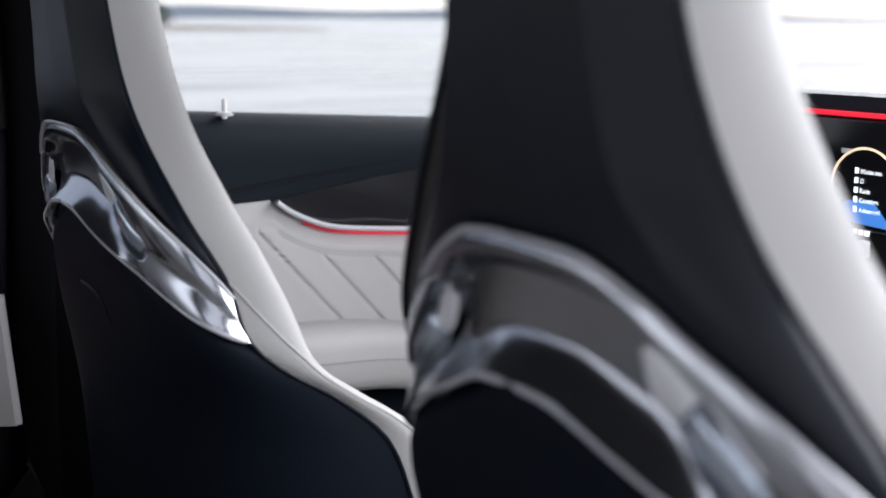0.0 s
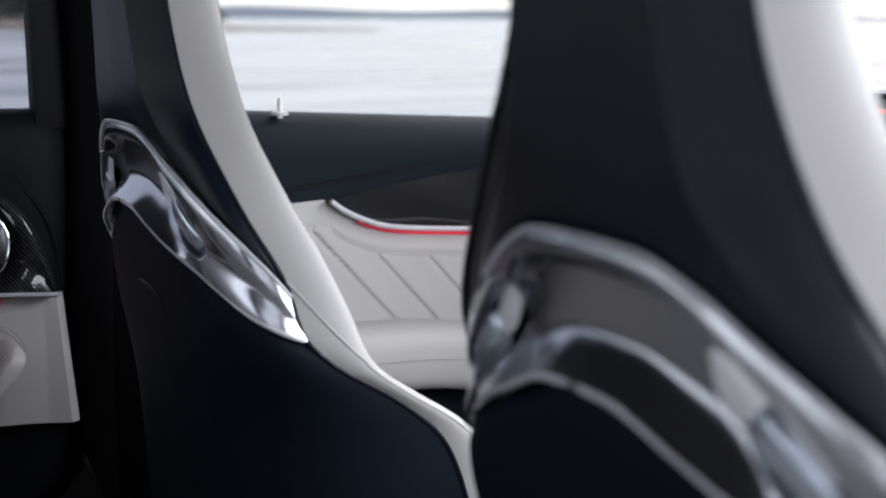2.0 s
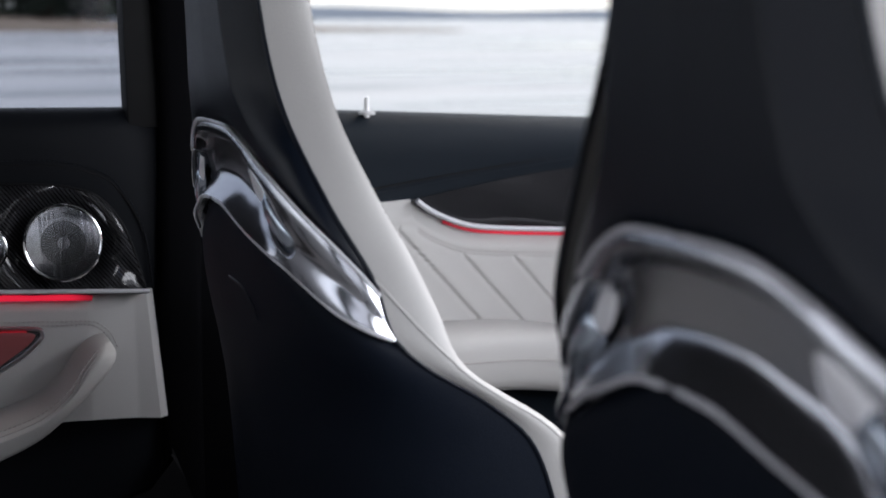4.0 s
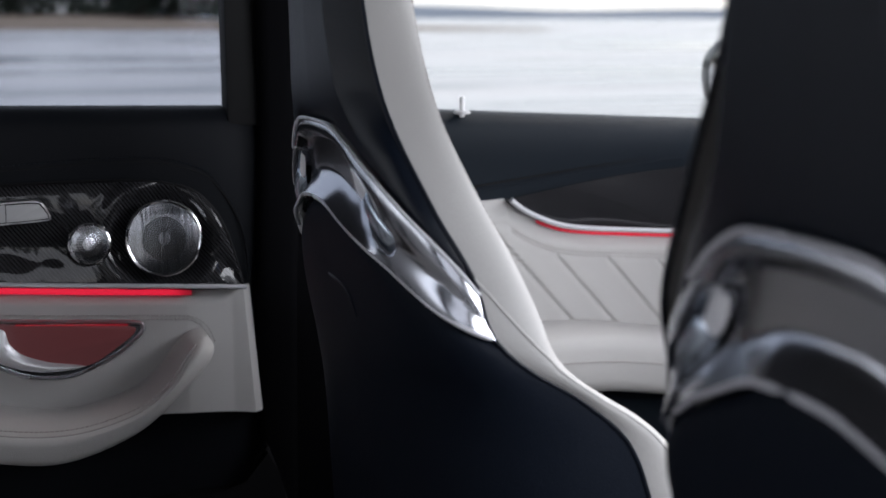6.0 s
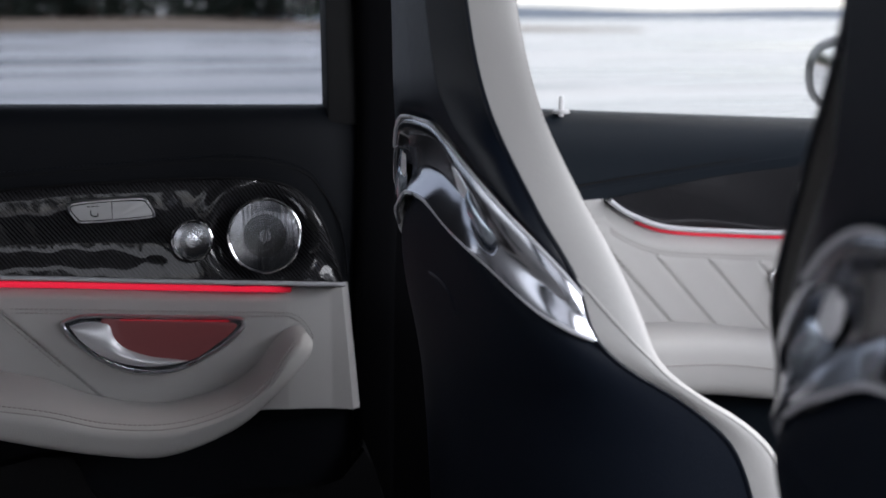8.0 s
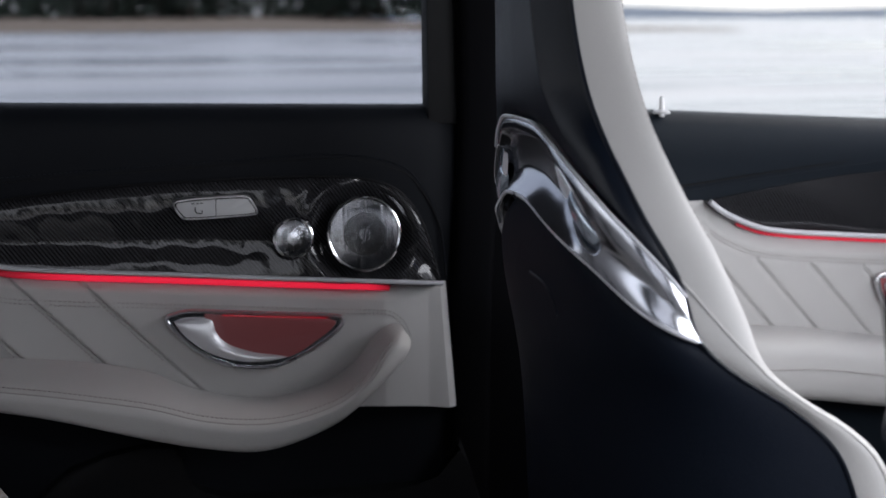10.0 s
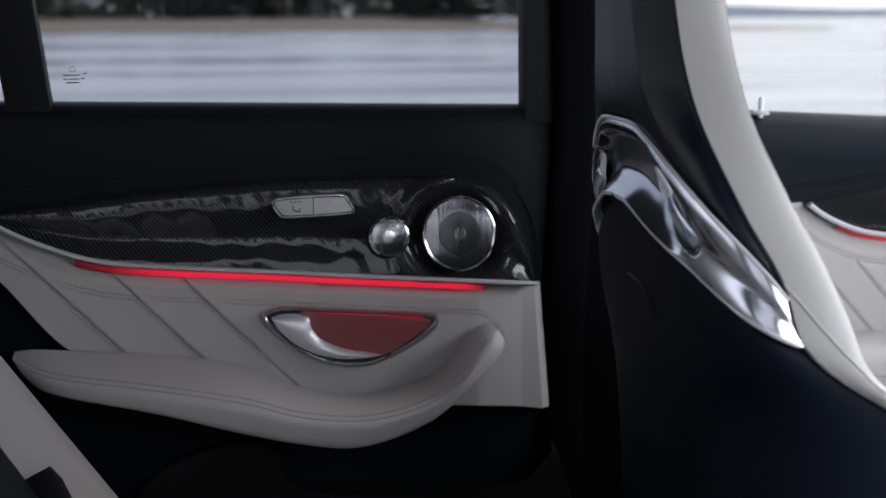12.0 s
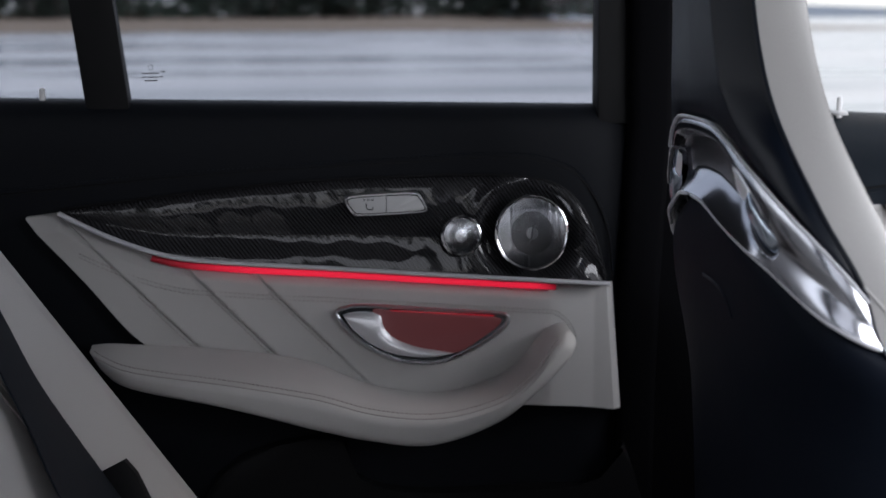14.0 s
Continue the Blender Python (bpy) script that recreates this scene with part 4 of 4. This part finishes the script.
        # A dark grey outline imitates the shade that gives the slot depth.
        part("slot_shade_line", sweep([on_trim(*slot_point(t, n), 0.0002) for t, n in round_it], 0.0011, 6, caps=False), MARK_GREY, trim, "dark outline put in for the shade round the slot")
        # A thin bright bead imitates the highlight on the slot's rim.
        part("slot_glint", sweep([on_trim(*slot_point(t, n * 1.1), 0.0006) for t, n in round_it[8:21]], 0.0009, 6), BRIGHT_METAL, trim, "bright bead put in for the highlight on the slot's upper edge")
    for side in (1, -1):
        part("side_cushion", sheet(lambda u, v: seat_front(u, side, lerp(0.5, 1.22, v)), 28, 70), CREAM_LEATHER, s, "cream leather side bolster")
        part("front_seam", sweep([seat_front(0.26 * clamp01((30 - k) / 9), side, lerp(0.64, 0.868, k / 30)) + Vector((0, -0.0004 * side, 0)) for k in range(31)], 0.0011, 6), CREAM_LEATHER, s)
        part("edge_piping", sweep([seat_front(0.0, side, lerp(0.56, 1.2, k / 60)) for k in range(61)], 0.0022, 8), BLACK_LEATHER, s)
        if side == 1:
            stitches([seat_front(0.42, side, lerp(0.9, 1.2, k / 40)) + Vector((0, -0.0008, 0)) for k in range(41)], 0.0056, 0.0038, 0.0005, CREAM_THREAD, s)
    part("seat_base", block((0.42, SEAT_Y - 0.25, 0.26), (0.98, SEAT_Y + 0.25, 0.52), 0.04, 3), CREAM_LEATHER, s, "cream leather seat cushion")
    pocket = spline([(0.0, 0.838), (0.04, 0.836), (0.065, 0.828), (0.08, 0.81)], 6)
    part("pocket_edge", sweep([seat_skin(clamp01((u / SEAT_US(z)) ** 1.5 if u > 0 else 0) * 0.66, z, 0.0) for u, z in [(p[0], p[1]) for p in pocket]], 0.0014, 8), BLACK_LEATHER, s)
    return s


seat = front_seat()
copy_thing(seat, pose(0.513, SEAT_Y - 0.68, 0.255))

# ---- rear bench and belt ----
def rear_seat():
    s = thing("rear_seat", "cream leather rear bench backrest beside the door", "car seat", at=(-0.5, 1.2, 0.26))
    lines = [(1.43, -0.33, 0.79, 0.05), (1.40, -0.303, 0.822, 0.0), (1.34, -0.293, 0.822, 0.0), (1.25, -0.3, 0.8, 0.0), (1.15, -0.31, 0.8, 0), (0.8, -0.34, 0.8, 0), (0.5, -0.31, 0.8, 0), (0.3, -0.3, 0.8, 0), (0.14, -0.33, 0.8, 0)]
    def face(u, v):
        f = u * (len(lines) - 1)
        i = min(int(f), len(lines) - 2)
        y, x, z, back = [lerp(a, b, f - i) for a, b in zip(lines[i], lines[i + 1])]
        k = lerp(-0.32, 0.17, v)
        return (x - 0.68 * k, y, z + k)
    part("backrest", sheet(face, 40, 20, 0.12, (-0.9, 0, -0.3)), CREAM_LEATHER, s, "cream leather rear backrest with a rounded bolster")
    for u in (0.47, 0.49):
        part("seat_seam", sweep([Vector(face(u, k / 20)) + Vector((0.001, 0, 0.001)) for k in range(21)], 0.001, 6), CREAM_THREAD, s)
    part("cushion", block((-0.55, 0.14, 0.3), (-0.02, 1.42, 0.5), 0.04, 3), CREAM_LEATHER, s)
    return s


rear_seat()


def seat_belt():
    b = thing("seat_belt", "dark woven seat belt lying across the rear backrest", "seat belt")
    outer = spline([(-0.33, 1.32, 0.84), (-0.288, 1.268, 0.78), (-0.251, 1.224, 0.727), (-0.195, 1.202, 0.645), (-0.172, 1.195, 0.611)], 6)
    inner = spline([(-0.3, 1.19, 0.8), (-0.267, 1.149, 0.75), (-0.244, 1.119, 0.716), (-0.215, 1.073, 0.674), (-0.193, 1.06, 0.642)], 6)
    part("webbing", sheet(lambda u, v: along(outer, u).lerp(along(inner, u), v) + Vector((0.007, 0, 0.003 + 0.002 * math.sin(math.pi * v))), 24, 6, 0.002, (-1, 0, 0)), BLACK_VINYL, b)
    buckle = part("buckle", sweep([(-0.187, 1.222, 0.646), (-0.18, 1.218, 0.632), (-0.165, 1.21, 0.6)], [0.02, 0.024, 0.024], 16, (1, 0.5), power=4), BLACK_PLASTIC, b, "black plastic belt buckle")


seat_belt()


# ---- dashboard ----
def dashboard():
    d = thing("dashboard", "black dashboard with a wide lit instrument display", "dashboard", at=(1.4, 0.85, 0.8))
    part("top_pad", sheet(lambda u, v: (lerp(1.27, 1.75, v), lerp(0.14, 1.6, u), 0.985 - 0.05 * v ** 2 + 0.004 * math.sin(3 * u)), 24, 12, 0.02, (0, 0, -1)), BLACK_VINYL, d, "dark blue-grey dashboard top")
    part("fascia", block((1.3, 0.14, 0.55), (1.5, 1.6, 0.965), 0.02), BLACK_PLASTIC, d)
    part("light_strip", block((1.262, 0.5, 0.9645), (1.268, 1.4, 0.9705), 0.001), RED_GLOW, d, "glowing red ambient light strip")
    screen = part("display", block((1.262, 0.5, 0.83), (1.29, 1.4, 0.962), 0.003), SCREEN_BLACK, d, "black glass instrument display")
    ringc, white, blue = glow("gauge_amber", (1.0, 0.72, 0.5), 0.5), glow("gauge_white", (0.9, 0.95, 1.0), 0.9), glow("gauge_blue", (0.05, 0.2, 0.6), 0.5)
    gy, gz, gr = 0.982, 0.879, 0.05
    part("gauge_ring", sweep([(1.2605, gy + gr * math.cos(math.radians(a)), gz + gr * math.sin(math.radians(a))) for a in range(-40, 221, 5)], 0.0016, 6, up=(1, 0, 0)), ringc, screen, "amber gauge arc")
    bm = bmesh.new()
    bm.faces.new([bm.verts.new(p) for p in ((1.261, gy + 0.05, gz - 0.038), (1.261, gy + 0.025, gz - 0.014), (1.261, gy - 0.012, gz - 0.01), (1.261, gy - 0.045, gz - 0.042))])
    part("gauge_field", bm, blue, screen, "blue field of the gauge", smooth=False)
    for k, word in enumerate(("Moderate", "D", "Basic", "Comfort", "Advanced")):
        cu = bpy.data.curves.new("readout", "FONT")
        cu.body, cu.size = word, 0.0078
        cu.materials.append(white)
        ob = new("readout", cu)
        ob.parent = screen
        ob.matrix_basis = Matrix.Translation((1.2602, gy + 0.006, gz + 0.02 - 0.0115 * k)) @ Euler((radians(90), 0, radians(-90))).to_matrix().to_4x4()
        part("readout_icon", block((1.2598, gy + 0.009, gz + 0.02 - 0.0115 * k), (1.2604, gy + 0.014, gz + 0.0265 - 0.0115 * k)), white, screen)

    part("warning_icon", block((1.2598, gy + 0.022, gz + 0.042), (1.2604, gy + 0.036, gz + 0.048), 0.0005), GREY_SWITCH, screen)
    for k in range(3):
        part("readout_bar", block((1.2598, gy - 0.012 + 0.009 * k, gz - 0.053), (1.2604, gy - 0.005 + 0.009 * k, gz - 0.047)), white, screen)
    part("dash_key", block((1.246, gy - 0.016, gz - 0.078), (1.26, gy - 0.002, gz - 0.058), 0.003, 3), PIN_GREY, d, "small pale rounded key")


dashboard()
